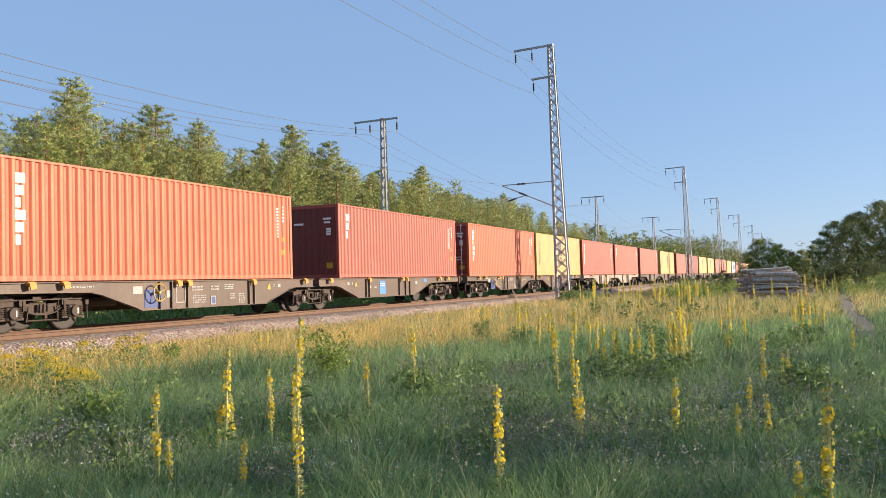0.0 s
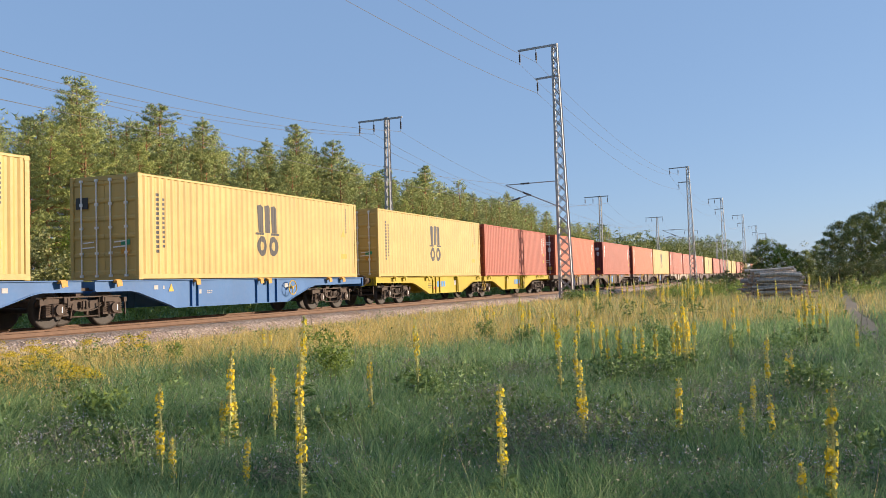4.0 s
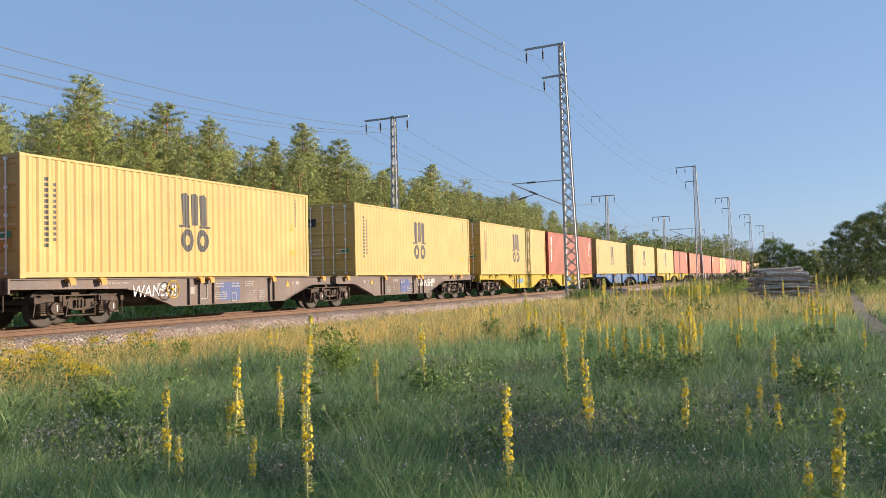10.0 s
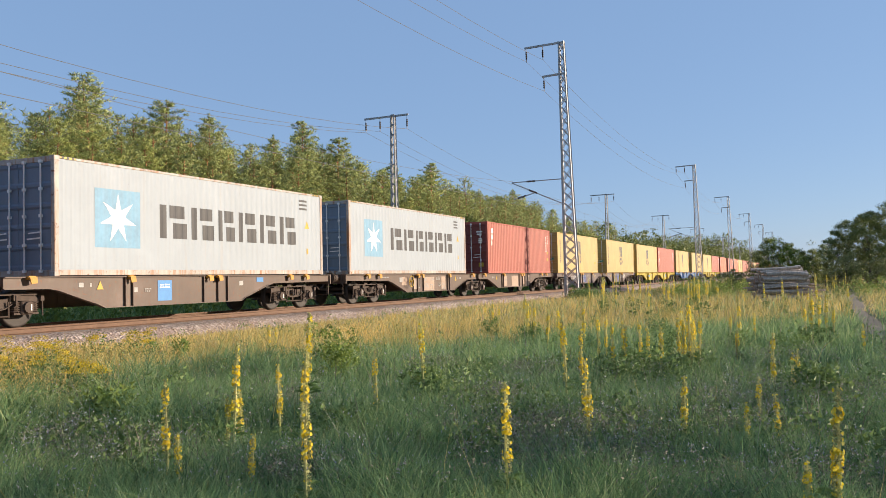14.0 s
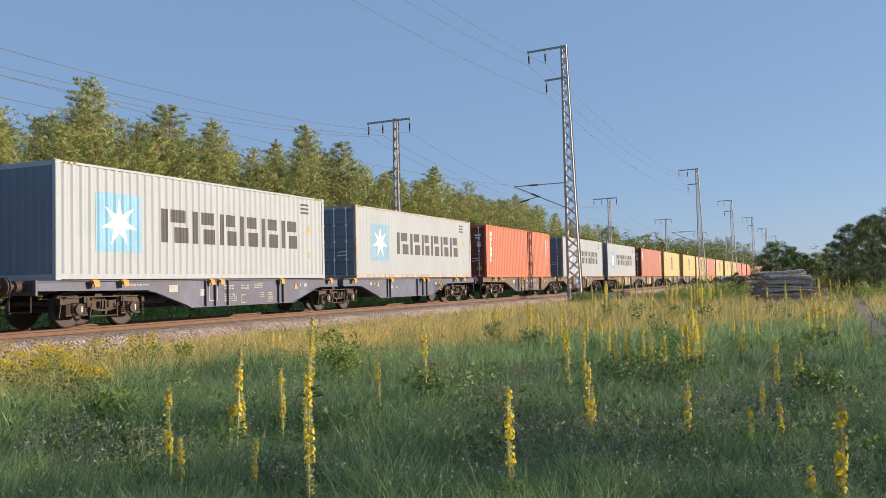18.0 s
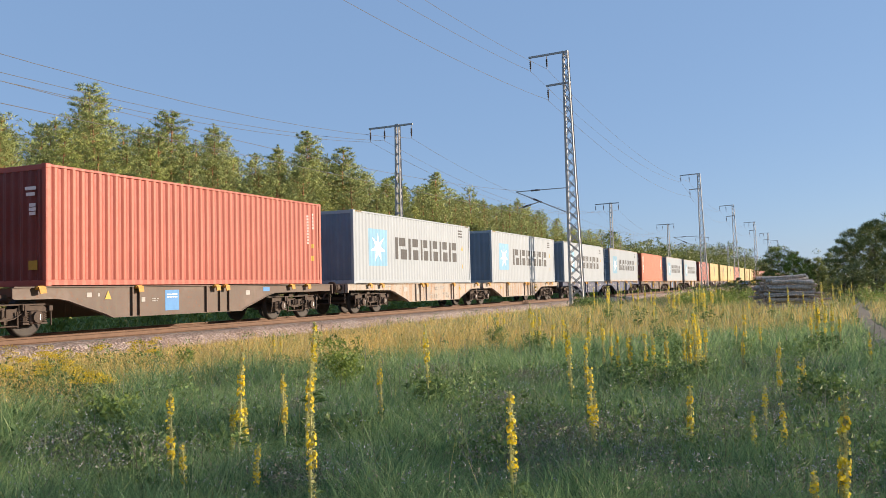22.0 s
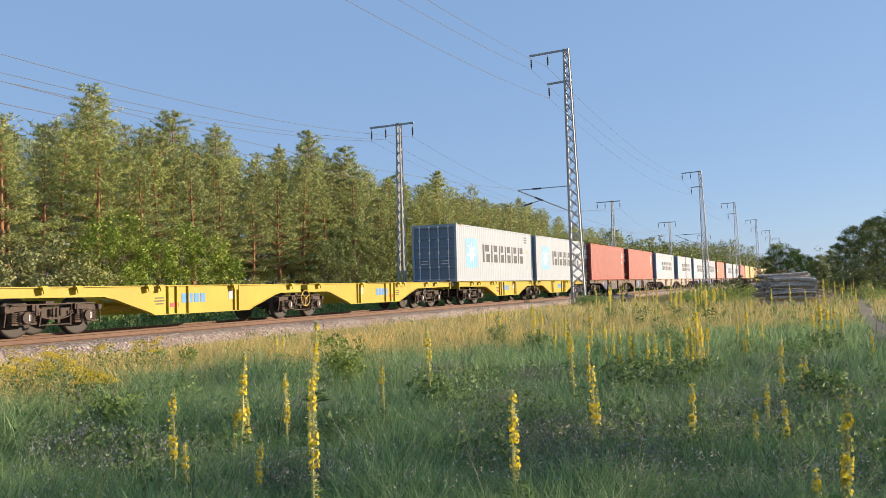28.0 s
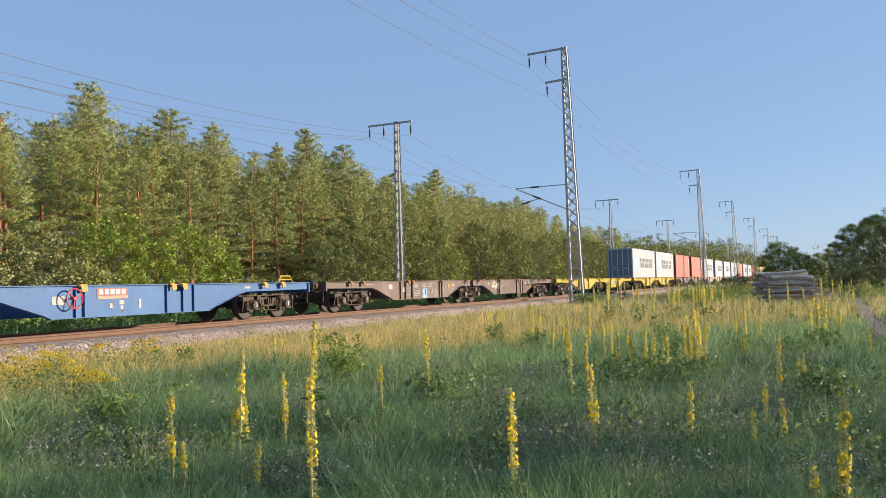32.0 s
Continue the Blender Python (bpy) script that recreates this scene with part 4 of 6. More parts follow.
BRN, GRY = "dirty brown articulated container wagon", "dirty grey articulated container wagon"
WAGONS = [("empty bright blue articulated container wagon", W_BLUE, -361.30, -346.40, -331.50, "blue"), ("empty grimy grey articulated container wagon", W_GREY, -331.50, -316.45, -301.45, "grey"),
          ("empty bright yellow articulated container wagon", W_YELLOW, -301.45, -288.05, -274.65, "yellow"), ("bright yellow articulated wagon under two containers", W_YELLOW, -274.65, -261.67, -248.30, "yellow"),
          ("dirty brown articulated wagon under red containers", W_BROWN, -248.30, -233.75, -219.20, "brown"), ("rust-stained cream articulated wagon under grey containers", W_CREAM, -219.20, -204.30, -189.20, "grey"),
          ("dark blue articulated wagon under grey containers", W_NAVY, -189.20, -174.70, -160.25, "grey"), (BRN, W_BROWN, -160.25, -145.15, -130.30, "brown"),
          ("brown articulated wagon with tan overpainted patches", W_BROWN, -130.30, -115.55, -100.70, "tan"), ("grimy grey articulated wagon with dark blue boards", W_GREY, -100.70, -85.90, -71.20, "plated"),
          ("bright yellow articulated wagon under two containers", W_YELLOW, -71.20, -57.80, -44.40, "yellow"), ("mid blue articulated wagon under yellow containers", W_BLUE, -44.40, -29.55, -14.60, "grey"),
          ("bright yellow articulated wagon under two containers", W_YELLOW, -14.60, -1.10, 12.55, "yellow"), (BRN, W_BROWN, 12.55, 27.65, 42.45, "brown"), (BRN, W_BROWN, 42.45, 55.85, 68.75, "brown"),
          ("brown articulated wagon with tan overpainted patches", W_CREAM, 68.75, 81.85, 95.15, "tan"), (GRY, W_GREY, 95.15, 109.20, 123.90, "grey"), (BRN, W_BROWN, 123.90, 138.40, 152.60, "brown"),
          (GRY, W_GREY, 152.60, 166.60, 181.40, "grey"), (BRN, W_BROWN, 181.40, 196.20, 210.40, "brown"), (GRY, W_GREY, 210.40, 224.60, 238.80, "grey"), (BRN, W_BROWN, 238.80, 253.10, 267.30, "brown"),
          (GRY, W_GREY, 267.30, 281.50, 295.70, "grey"), (BRN, W_BROWN, 295.70, 309.90, 324.10, "brown")]
for lab, m, u0, mid, u1, style in WAGONS:
    wagon(lab, m, u0, mid, u1, style, fitting=W_YELLOW if style == "yellow" else RUSTFIT if lab.startswith("empty grimy") else ORG, near=u0 < 60)


# scrawled word on the dirty grey wagon
cu = bpy.data.curves.new("scrawl", "FONT")
cu.body, cu.size, cu.shear, cu.extrude = "WANSH!", 0.44, 0.15, 0.002
tmp = new("scrawl", cu)
me = bpy.data.meshes.new_from_object(tmp.evaluated_get(bpy.context.evaluated_depsgraph_get()))
bpy.data.objects.remove(tmp)
me.materials.append(PWHITE)
grey = [o for o in MOVING if "dark blue boards" in o.get("label", "")][0]
for x, z in ((-10.4, 0.66), (7.4, 0.68)):
    o = part("scrawled_word", me, None, grey, "white scrawled word", (x, -1.192, z))
    o.rotation_euler = (math.pi / 2, 0, 0)

# ---- ground and track ----
def smooth(a, b, x):
    t = min(1.0, max(0.0, (x - a) / (b - a)))
    return t * t * (3 - 2 * t)


def ground_z(x, y):
    z = 0.10 * (noise.noise(Vector((x * 0.05, y * 0.05, 3.1)))) + 0.04 * noise.noise(Vector((x * 0.3, y * 0.3, 7.7)))
    z *= 1.0 - 0.8 * smooth(11.0, 14.0, y) * (1 - smooth(24, 30, y))
    z += 0.16 * smooth(9.0, 14.5, y) * (1 - smooth(21.0, 26.0, y))
    z += 0.5 * smooth(26.0, 60.0, y)
    return z


def ground_material():
    m, n, l, b = mat_base("meadow_soil", 0.9)
    co = n.new("ShaderNodeTexCoord").outputs["Object"]
    f1, f2, f3 = tex_noise(n, l, 0.15, 5, 0.6, co), tex_noise(n, l, 2.2, 6, 0.7, co), tex_noise(n, l, 14, 5, 0.7, co)
    c1 = ramp(n, l, f1, [(0.35, (0.055, 0.075, 0.025)), (0.6, (0.12, 0.115, 0.045))])
    c2 = ramp(n, l, f2, [(0.35, (0.045, 0.065, 0.022)), (0.65, (0.17, 0.14, 0.065))])
    c = mixc(n, l, 0.5, c1, c2)
    c = mixc(n, l, 0.35, c, ramp(n, l, f3, [(0.3, (0.03, 0.04, 0.015)), (0.7, (0.20, 0.16, 0.08))]))
    # dead straw lies thick on the dry verge beside the track
    sep = n.new("ShaderNodeSeparateXYZ")
    l.new(co, sep.inputs["Vector"])
    add = n.new("ShaderNodeMath")
    add.operation = "MULTIPLY_ADD"
    l.new(f1, add.inputs[0])
    add.inputs[1].default_value = 6.0
    l.new(sep.outputs["Y"], add.inputs[2])
    verge = n.new("ShaderNodeMapRange")
    verge.inputs["From Min"].default_value, verge.inputs["From Max"].default_value, verge.inputs["To Max"].default_value = 10.0, 13.5, 0.85
    l.new(add.outputs["Value"], verge.inputs["Value"])
    straw = ramp(n, l, f3, [(0.3, (0.24, 0.18, 0.07)), (0.7, (0.52, 0.42, 0.20))])
    c = mixc(n, l, verge.outputs["Result"], c, straw)
    l.new(c, b.inputs["Base Color"])
    bump(n, l, b, f3, 0.6, 0.05)
    return m


SOIL = ground_material()


def axis_steps(stops):
    out = []
    for a, b, n in stops:
        out += list(np.linspace(a, b, n, endpoint=False))
    return out + [stops[-1][1]]


gx = axis_steps([(-2500, -400, 12), (-400, -40, 30), (-40, 80, 120), (80, 250, 60), (250, 600, 30), (600, 2500, 16)])
gy = axis_steps([(-2500, -300, 10), (-300, -40, 20), (-40, 40, 90), (40, 120, 30), (120, 500, 16), (500, 2500, 10)])
gv = [(x, y, ground_z(x, y)) for x in gx for y in gy]
ny = len(gy)
gf = [(i * ny + j, (i + 1) * ny + j, (i + 1) * ny + j + 1, i * ny + j + 1) for i in range(len(gx) - 1) for j in range(ny - 1)]
ground = tagged(new("ground", raw_mesh("ground", gv, gf, SOIL)), "uneven dry meadow soil under grass and weeds", "ground", kind="structure")
ground.data.shade_smooth()


def ballast_material():
    m, n, l, b = mat_base("crushed_stone_ballast", 0.9)
    co = n.new("ShaderNodeTexCoord").outputs["Object"]
    v = n.new("ShaderNodeTexVoronoi")
    v.inputs["Scale"].default_value = 16
    l.new(co, v.inputs["Vector"])
    c = ramp(n, l, v.outputs["Color"], [(0.1, (0.17, 0.12, 0.09)), (0.5, (0.37, 0.29, 0.235)), (0.9, (0.60, 0.50, 0.43))])
    f = tex_noise(n, l, 0.8, 4, 0.6, co)
    c = mixc(n, l, ramp(n, l, f, [(0.4, (0, 0, 0)), (0.7, (0.45, 0.45, 0.45))]), c, (0.20, 0.115, 0.07))
    l.new(c, b.inputs["Base Color"])
    bump(n, l, b, v.outputs["Distance"], 1.0, 0.05)
    return m


BALLAST = ballast_material()
prof = [(-2.75, 0.0), (-1.95, 0.37), (-1.5, 0.424), (1.5, 0.424), (1.95, 0.37), (2.75, 0.0)]
bm = bmesh.new()
rows_x = axis_steps([(-420, -20, 20), (-20, 90, 160), (90, 400, 60), (400, 1400, 20)])
prev = None
for x in rows_x:
    cur = [bm.verts.new((x, TRACK_Y + y, z + (0.03 * noise.noise(Vector((x * 1.7, y * 2.0, 0))) if 0.0 < z < 0.5 and -20 < x < 90 else 0))) for y, z in prof]
    if prev:
        for i in range(len(prof) - 1):
            bm.faces.new((prev[i], cur[i], cur[i + 1], prev[i + 1]))
    prev = cur
tagged(new("track_bed", bm_mesh("track_bed", bm, BALLAST)), "rust-tinted crushed stone ballast bed", "track bed", kind="structure")


def rail_profile():
    return [(-0.075, 0.0), (0.075, 0.0), (0.075, 0.012), (0.012, 0.03), (0.010, 0.115), (0.036, 0.128), (0.036, 0.160), (0.026, 0.172), (-0.026, 0.172), (-0.036, 0.160), (-0.036, 0.128), (-0.010, 0.115), (-0.012, 0.03), (-0.075, 0.012)]


track = thing("railway_track", "single line of rusty rails on concrete sleepers", "railway track", kind="structure", at=(0, TRACK_Y, 0))
for s in (-1, 1):
    bm = bmesh.new()
    p = rail_profile()
    a = [bm.verts.new((-420, s * 0.755 + y, RAIL_Z - 0.172 + z)) for y, z in p]
    b = [bm.verts.new((1400, s * 0.755 + y, RAIL_Z - 0.172 + z)) for y, z in p]
    fs = [bm.faces.new((a[i], a[(i + 1) % len(p)], b[(i + 1) % len(p)], b[i])) for i in range(len(p))]
    bmesh.ops.recalc_face_normals(bm, faces=fs)
    for f in fs:
        f.material_index = 1 if f.calc_center_median().z > RAIL_Z - 0.004 else 0
    part("rail", bm_mesh("rail", bm, [RAIL, RAILTOP]), None, track, "rusty rail with a polished head")
slm = bm_mesh("sleeper", bbox(-0.13, 0.13, -1.28, 1.28, 0.24, 0.428, 0.025), CONCRETE)
for i in range(200):
    part("sleeper", slm, None, track, "", (-12 + i * 0.6, 0, 0))


# trodden sandy path across the meadow
SAND = simple("trodden_sand", (0.24, 0.19, 0.125), 0.95, 0, 3.0, 0.35, 0.5)
bm = bmesh.new()
prev = None
for x in np.linspace(20, 62, 43):
    y = -1.4 - 0.02 * (x - 30) + 0.12 * math.sin(x * 0.4)
    cur = [bm.verts.new((x, y + o, ground_z(x, y + o) + h)) for o, h in ((-0.46 - 0.10 * math.sin(x * 1.7), -0.02), (-0.2, 0.006), (0.2, 0.006), (0.46 + 0.10 * math.sin(x * 2.3), -0.02))]
    if prev:
        for i in range(3):
            bm.faces.new((prev[i], cur[i], cur[i + 1], prev[i + 1]))
    prev = cur
tagged(new("path", bm_mesh("path", bm, SAND)), "narrow trodden sandy path through the grass", "path", kind="structure")

# ---- overhead line ----
def lattice_mast(label, x, y, top, side, feeders, detail=True, bracket=True, lean=0.0, slim=1.0):
    """A narrow lattice mast; feeders: cross-arms as (height, reach towards +y, reach towards -y)."""
    z0 = ground_z(x, y) - 0.05
    m = thing("catenary_mast", label, "catenary mast", "masts of the overhead line", at=(x, y, z0))
    m.rotation_euler = (-lean / (top - z0), 0, 0)
    H = top - z0
    wx0, wx1, wy0, wy1 = (0.21, 0.12, 0.43, 0.16) if slim == 1 else (0.17, 0.10, 0.24, 0.13)
    def leg_at(sx, sy, z):
        f = z / H
        return Vector((sx * (wx0 + (wx1 - wx0) * f), sy * (wy0 + (wy1 - wy0) * f), z))
    for sx in (-1, 1):
        for sy in (-1, 1):
            bm = bmesh.new()
            bar(bm, leg_at(sx, sy, 0), leg_at(sx, sy, H), 0.085, 0.085)
            part("mast_leg", bm, MAST, m)
    n = (24 if slim == 1 else 19) if detail else 13
    for k in range(n):
        a, b = H * k / n, H * (k + 1) / n
        s = 1 if k % 2 else -1
        for sx in (-1, 1) if detail else (-1,):
            if slim == 1:
                for d, o in ((s, 0.0), (-s, 0.02 * sx)):
                    bm = bmesh.new()
                    bar(bm, leg_at(sx, -d, a) + Vector((o, 0, 0)), leg_at(sx, d, b) + Vector((o, 0, 0)), 0.05, 0.012, (1, 0, 0))
                    part("lattice_bar", bm, MAST, m)
            else:                                 # ladder-like rungs on the slim masts
                bm = bmesh.new()
                bar(bm, leg_at(sx, -1, b), leg_at(sx, 1, b), 0.08, 0.012, (1, 0, 0))
                part("rung", bm, MAST, m)
        for sy in (-1, 1) if detail else ():
            bm = bmesh.new()
            bar(bm, leg_at(-s, sy, a), leg_at(s, sy, b), 0.012, 0.05)
            part("lattice_bar", bm, MAST, m)
    part("footing", bbox(-0.5, 0.5, -0.45, 0.45, -0.3, 0.22, 0.03), CONCRETE, m, "grey concrete footing")
    hang = []
    for z, r1, r0, hooks in feeders:
        zz = z - z0
        bm = bmesh.new()
        bar(bm, (0, -r0, zz + 0.0), (0, r1, zz - 0.05), 0.10, 0.12)
        arm = part("cross_arm", bm, MAST, m, "grey steel cross-arm")
        for h in hooks:
            bm = bmesh.new()
            tube(bm, (0, h, zz - 0.06), (0, h, zz - 0.30), 0.018, seg=6)
            lathe_at(bm, (0, h, zz - 0.30), [(0.03, 0), (0.065, -0.05), (0.04, -0.11), (0.07, -0.17), (0.04, -0.24), (0.07, -0.30), (0.04, -0.38), (0.065, -0.44), (0.03, -0.52)])
            tube(bm, (0, h, zz - 0.82), (0, h, zz - 0.98), 0.02, seg=6)
            part("insulator", bm, INSUL, m, "brown hanging insulator")
            hang.append((x, y + h + lean, z - 0.98))
    if bracket:
        zc = 7.75 - z0
        reach = side * (TRACK_Y - 0.0 - y + 0.3)
        def strut(p, q, ins, nm="bracket_tube"):
            bm = bmesh.new()
            tube(bm, p, q, 0.032, seg=7)
            part(nm, bm, MAST, m)
            p, q = Vector(p), Vector(q)
            c, d = p.lerp(q, ins), (q - p).normalized()
            bm = bmesh.new()
            for i in range(7):
                tube(bm, c + d * (i * 0.085), c + d * (i * 0.085 + 0.05), 0.055, 0.07, seg=8)
            part("insulator", bm, INSUL, m, "dark rod insulator")
        strut((0, 0.2 * side, zc - 0.02), (0, 3.7 * side, zc), 0.55)
        strut((0, 0.25 * side, zc - 1.65), (0, 3.7 * side, zc - 0.02), 0.52)
        strut((0, 2.2 * side, zc - 0.78), (0, 3.6 * side, zc - 1.10), 0.4, "steady_arm")
    return hang


def lathe_at(bm, at, prof):
    o = Vector(at)
    rings = []
    for r, t in prof:
        rings.append([bm.verts.new(o + Vector((r * math.cos(a), r * math.sin(a), t))) for a in np.linspace(0, 2 * math.pi, 8, endpoint=False)])
    for a, b in zip(rings, rings[1:]):
        for i in range(8):
            bm.faces.new((a[i], b[i], b[(i + 1) % 8], a[(i + 1) % 8]))


MAST_X = (-66.0, -8.0, 53.6, 119.6, 168.8, 225.0, 285.0, 350.0, 415.0, 480.0, 545.0)
TOPS = (16.4, 16.4, 16.5, 16.1, 15.8, 16.1, 16.4, 16.8, 16.8, 16.8, 16.8)
near_hang, far_hang = [], []
for i, mx in enumerate(MAST_X):
    fine, top = 40 < mx < 130, TOPS[i]
    near_hang.append(lattice_mast("tall grey lattice catenary mast with feeder arms and track bracket", mx, 14.08, top, 1, [(top - 0.05, 2.45, 0.2, (1.25, 2.35)), (top - 2.05, 1.35, 0.25, (1.25,))], fine, lean=0.32))
    far_hang.append(lattice_mast("grey lattice mast with a wide cross-arm behind the track", mx - 0.5, 26.2, 12.8, -1, [(12.75, 2.2, 1.15, (2.1, 1.0, -1.05))], fine, False, slim=0.62))


def wire(name, label, pts, r, sag, group):
    bm = bmesh.new()
    line = []
    for a, b in zip(pts, pts[1:]):
        a, b = Vector(a), Vector(b)
        line += [a.lerp(b, i / 14) - Vector((0, 0, 4 * sag * (i / 14) * (1 - i / 14))) for i in range(14)]
    line.append(Vector(pts[-1]))
    prev = None
    for p in line:
        ring = [bm.verts.new(p + Vector((0, r * c, r * d))) for c, d in ((1, 0), (0, 1), (-1, 0), (0, -1))]
        if prev:
            for i in range(4):
                bm.faces.new((prev[i], ring[i], ring[(i + 1) % 4], prev[(i + 1) % 4]))
        prev = ring
    return tagged(new(name, bm_mesh(name, bm, WIRE)), label, "overhead wire", group)


for k in range(3):
    wire("feeder_wire", "thin grey feeder wire hung from tall masts", [h[k] for h in near_hang], 0.0115, 1.3, "feeder wires")
    wire("feeder_wire", "thin grey feeder wire hung behind the track", [h[k] for h in far_hang], 0.0115, 2.0, "feeder wires")
wire("carrier_wire", "thin grey carrier wire over the track", [(x, TRACK_Y + 0.15, 7.75) for x in MAST_X], 0.008, 1.1, "wires over the track")
wire("contact_wire", "thin grey contact wire over the track", [(x, TRACK_Y + (0.3 if i % 2 else -0.3), 6.2) for i, x in enumerate(MAST_X)], 0.009, 0.03, "wires over the track")
for a, b in zip(MAST_X[1:6], MAST_X[2:7]):
    for k in range(1, 7):
        f = k / 7.0
        bm = bmesh.new()
        tube(bm, (0, 0, 0), (0, 0.0, 7.75 - 4.4 * f * (1 - f) - 6.19), 0.004, seg=4, cap=False)
        tagged(new("dropper_wire", bm_mesh("dropper_wire", bm, WIRE)), "thin dropper between carrier and contact wire", "overhead wire", "droppers").location = (a + (b - a) * f, TRACK_Y + 0.1, 6.19)

# ---- trees ----
rng = np.random.default_rng(4)
NEEDLE = leafy("pine_needles", [(0.0, (0.265, 0.325, 0.125)), (0.5, (0.345, 0.40, 0.15)), (0.85, (0.40, 0.44, 0.165)), (1.0, (0.45, 0.455, 0.18))], 0.7, 0.28)
LEAF = leafy("broad_leaves", [(0.0, (0.14, 0.21, 0.030)), (0.4, (0.22, 0.315, 0.045)), (0.75, (0.30, 0.38, 0.06)), (1.0, (0.38, 0.43, 0.10))], 0.5, 0.3)
DARKLEAF = leafy("dark_broad_leaves", [(0.0, (0.11, 0.145, 0.042)), (0.5, (0.175, 0.215, 0.060)), (1.0, (0.26, 0.27, 0.085))], 0.5, 0.25)
DEEPLEAF = leafy("deep_green_leaves", [(0.0, (0.10, 0.15, 0.055)), (0.5, (0.175, 0.225, 0.075)), (1.0, (0.29, 0.30, 0.105))], 0.5, 0.35)
OLIVE = leafy("grey_green_leaves", [(0.0, (0.20, 0.225, 0.09)), (0.5, (0.29, 0.31, 0.125)), (1.0, (0.40, 0.39, 0.17))], 0.55, 0.25)


def bark(name, lo, hi):
    m, n, l, b = mat_base(name, 0.9)
    co = n.new("ShaderNodeTexCoord").outputs["Object"]
    f = tex_noise(n, l, 6, 6, 0.7, co, (1, 1, 0.25))
    l.new(ramp(n, l, f, [(0.3, lo), (0.7, hi)]), b.inputs["Base Color"])
    bump(n, l, b, f, 0.8, 0.05)
    return m


PINE_BARK = bark("pine_bark", (0.16, 0.075, 0.04), (0.50, 0.23, 0.11))
GREY_BARK = bark("grey_bark", (0.06, 0.05, 0.04), (0.18, 0.15, 0.12))


def tufts(centres, radii, per, size, flat, seed, jag=0.6, up=0.35, slim=0.38, long=1.3, shell=0.0, rel=0.0, soft=0.75):
    """Small three-cornered tufts scattered in clumps: per tufts about each centre, with normals rounded over the clump."""
    r = np.random.default_rng(seed)
    n = len(centres) * per
    c = np.repeat(np.asarray(centres, float), per, 0)
    rad = np.repeat(np.asarray(radii, float), per)
    d = r.normal(size=(n, 3))
    d /= np.linalg.norm(d, axis=1)[:, None]
    ball = d * soft + r.normal(size=(n, 3)) * (1 - soft) + np.array([0, 0, 0.25])
    face = d * np.array([1.0, 1.0, 1.0 / flat]) + r.normal(size=(n, 3)) * 0.5
    d[:, 2] = d[:, 2] * flat
    pos = c + d * (rad * r.uniform(0.35, 1.0, n) ** 0.6)[:, None]
    out = d + r.normal(size=(n, 3)) * jag
    out[:, 2] += up
    out /= np.linalg.norm(out, axis=1)[:, None]
    side = np.cross(out, r.normal(size=(n, 3)))
    lies = r.random(n) < shell                    # these lie flat on the clump, the rest stick out
    o2 = np.cross(face, r.normal(size=(n, 3)))
    o2 /= np.linalg.norm(o2, axis=1)[:, None] + 1e-6
    out = np.where(lies[:, None], o2, out)
    side = np.where(lies[:, None], np.cross(face, o2), side)
    side /= np.linalg.norm(side, axis=1)[:, None] + 1e-6
    s = (size + rel * rad) * r.uniform(0.6, 1.4, n)
    s = s[:, None]
    a, b2, t = pos - side * s * slim, pos + side * s * slim, pos + out * s * long
    ball /= np.linalg.norm(ball, axis=1)[:, None] + 1e-6
    away = np.einsum("ij,ij->i", np.cross(b2 - a, t - a), ball) < 0
    a, b2 = np.where(away[:, None], b2, a), np.where(away[:, None], a, b2)
    return np.stack([a, b2, t], 1), ball


def tuft_mesh(name, sets, mats):
    return array_mesh(name, np.concatenate([q[0] for q in sets]), 3, mats, None, np.concatenate([q[1] for q in sets]))


def crown(cen, rad, per, size, flat, seed, up, slim, long, shell, core, mats):
    """Clumps with broad inner sprays and fine outer ones."""
    fine = tufts(cen, rad, per, size, flat, seed, 0.75, up, slim, long, shell)
    inner = tufts(cen, np.asarray(rad) * 0.62, core, 0.02, flat, seed + 7, 0.6, up, 0.40, 0.8, 0.9, 0.46)
    return tuft_mesh("crown", [fine, inner], mats)


def limb_mesh(segs, mat, name="trunk"):
    bm = bmesh.new()
    for p, q, r0, r1 in segs:
        tube(bm, p, q, r0, r1, 7 if r0 > 0.08 else 4, False)
    return bm_mesh(name, bm, mat, True)


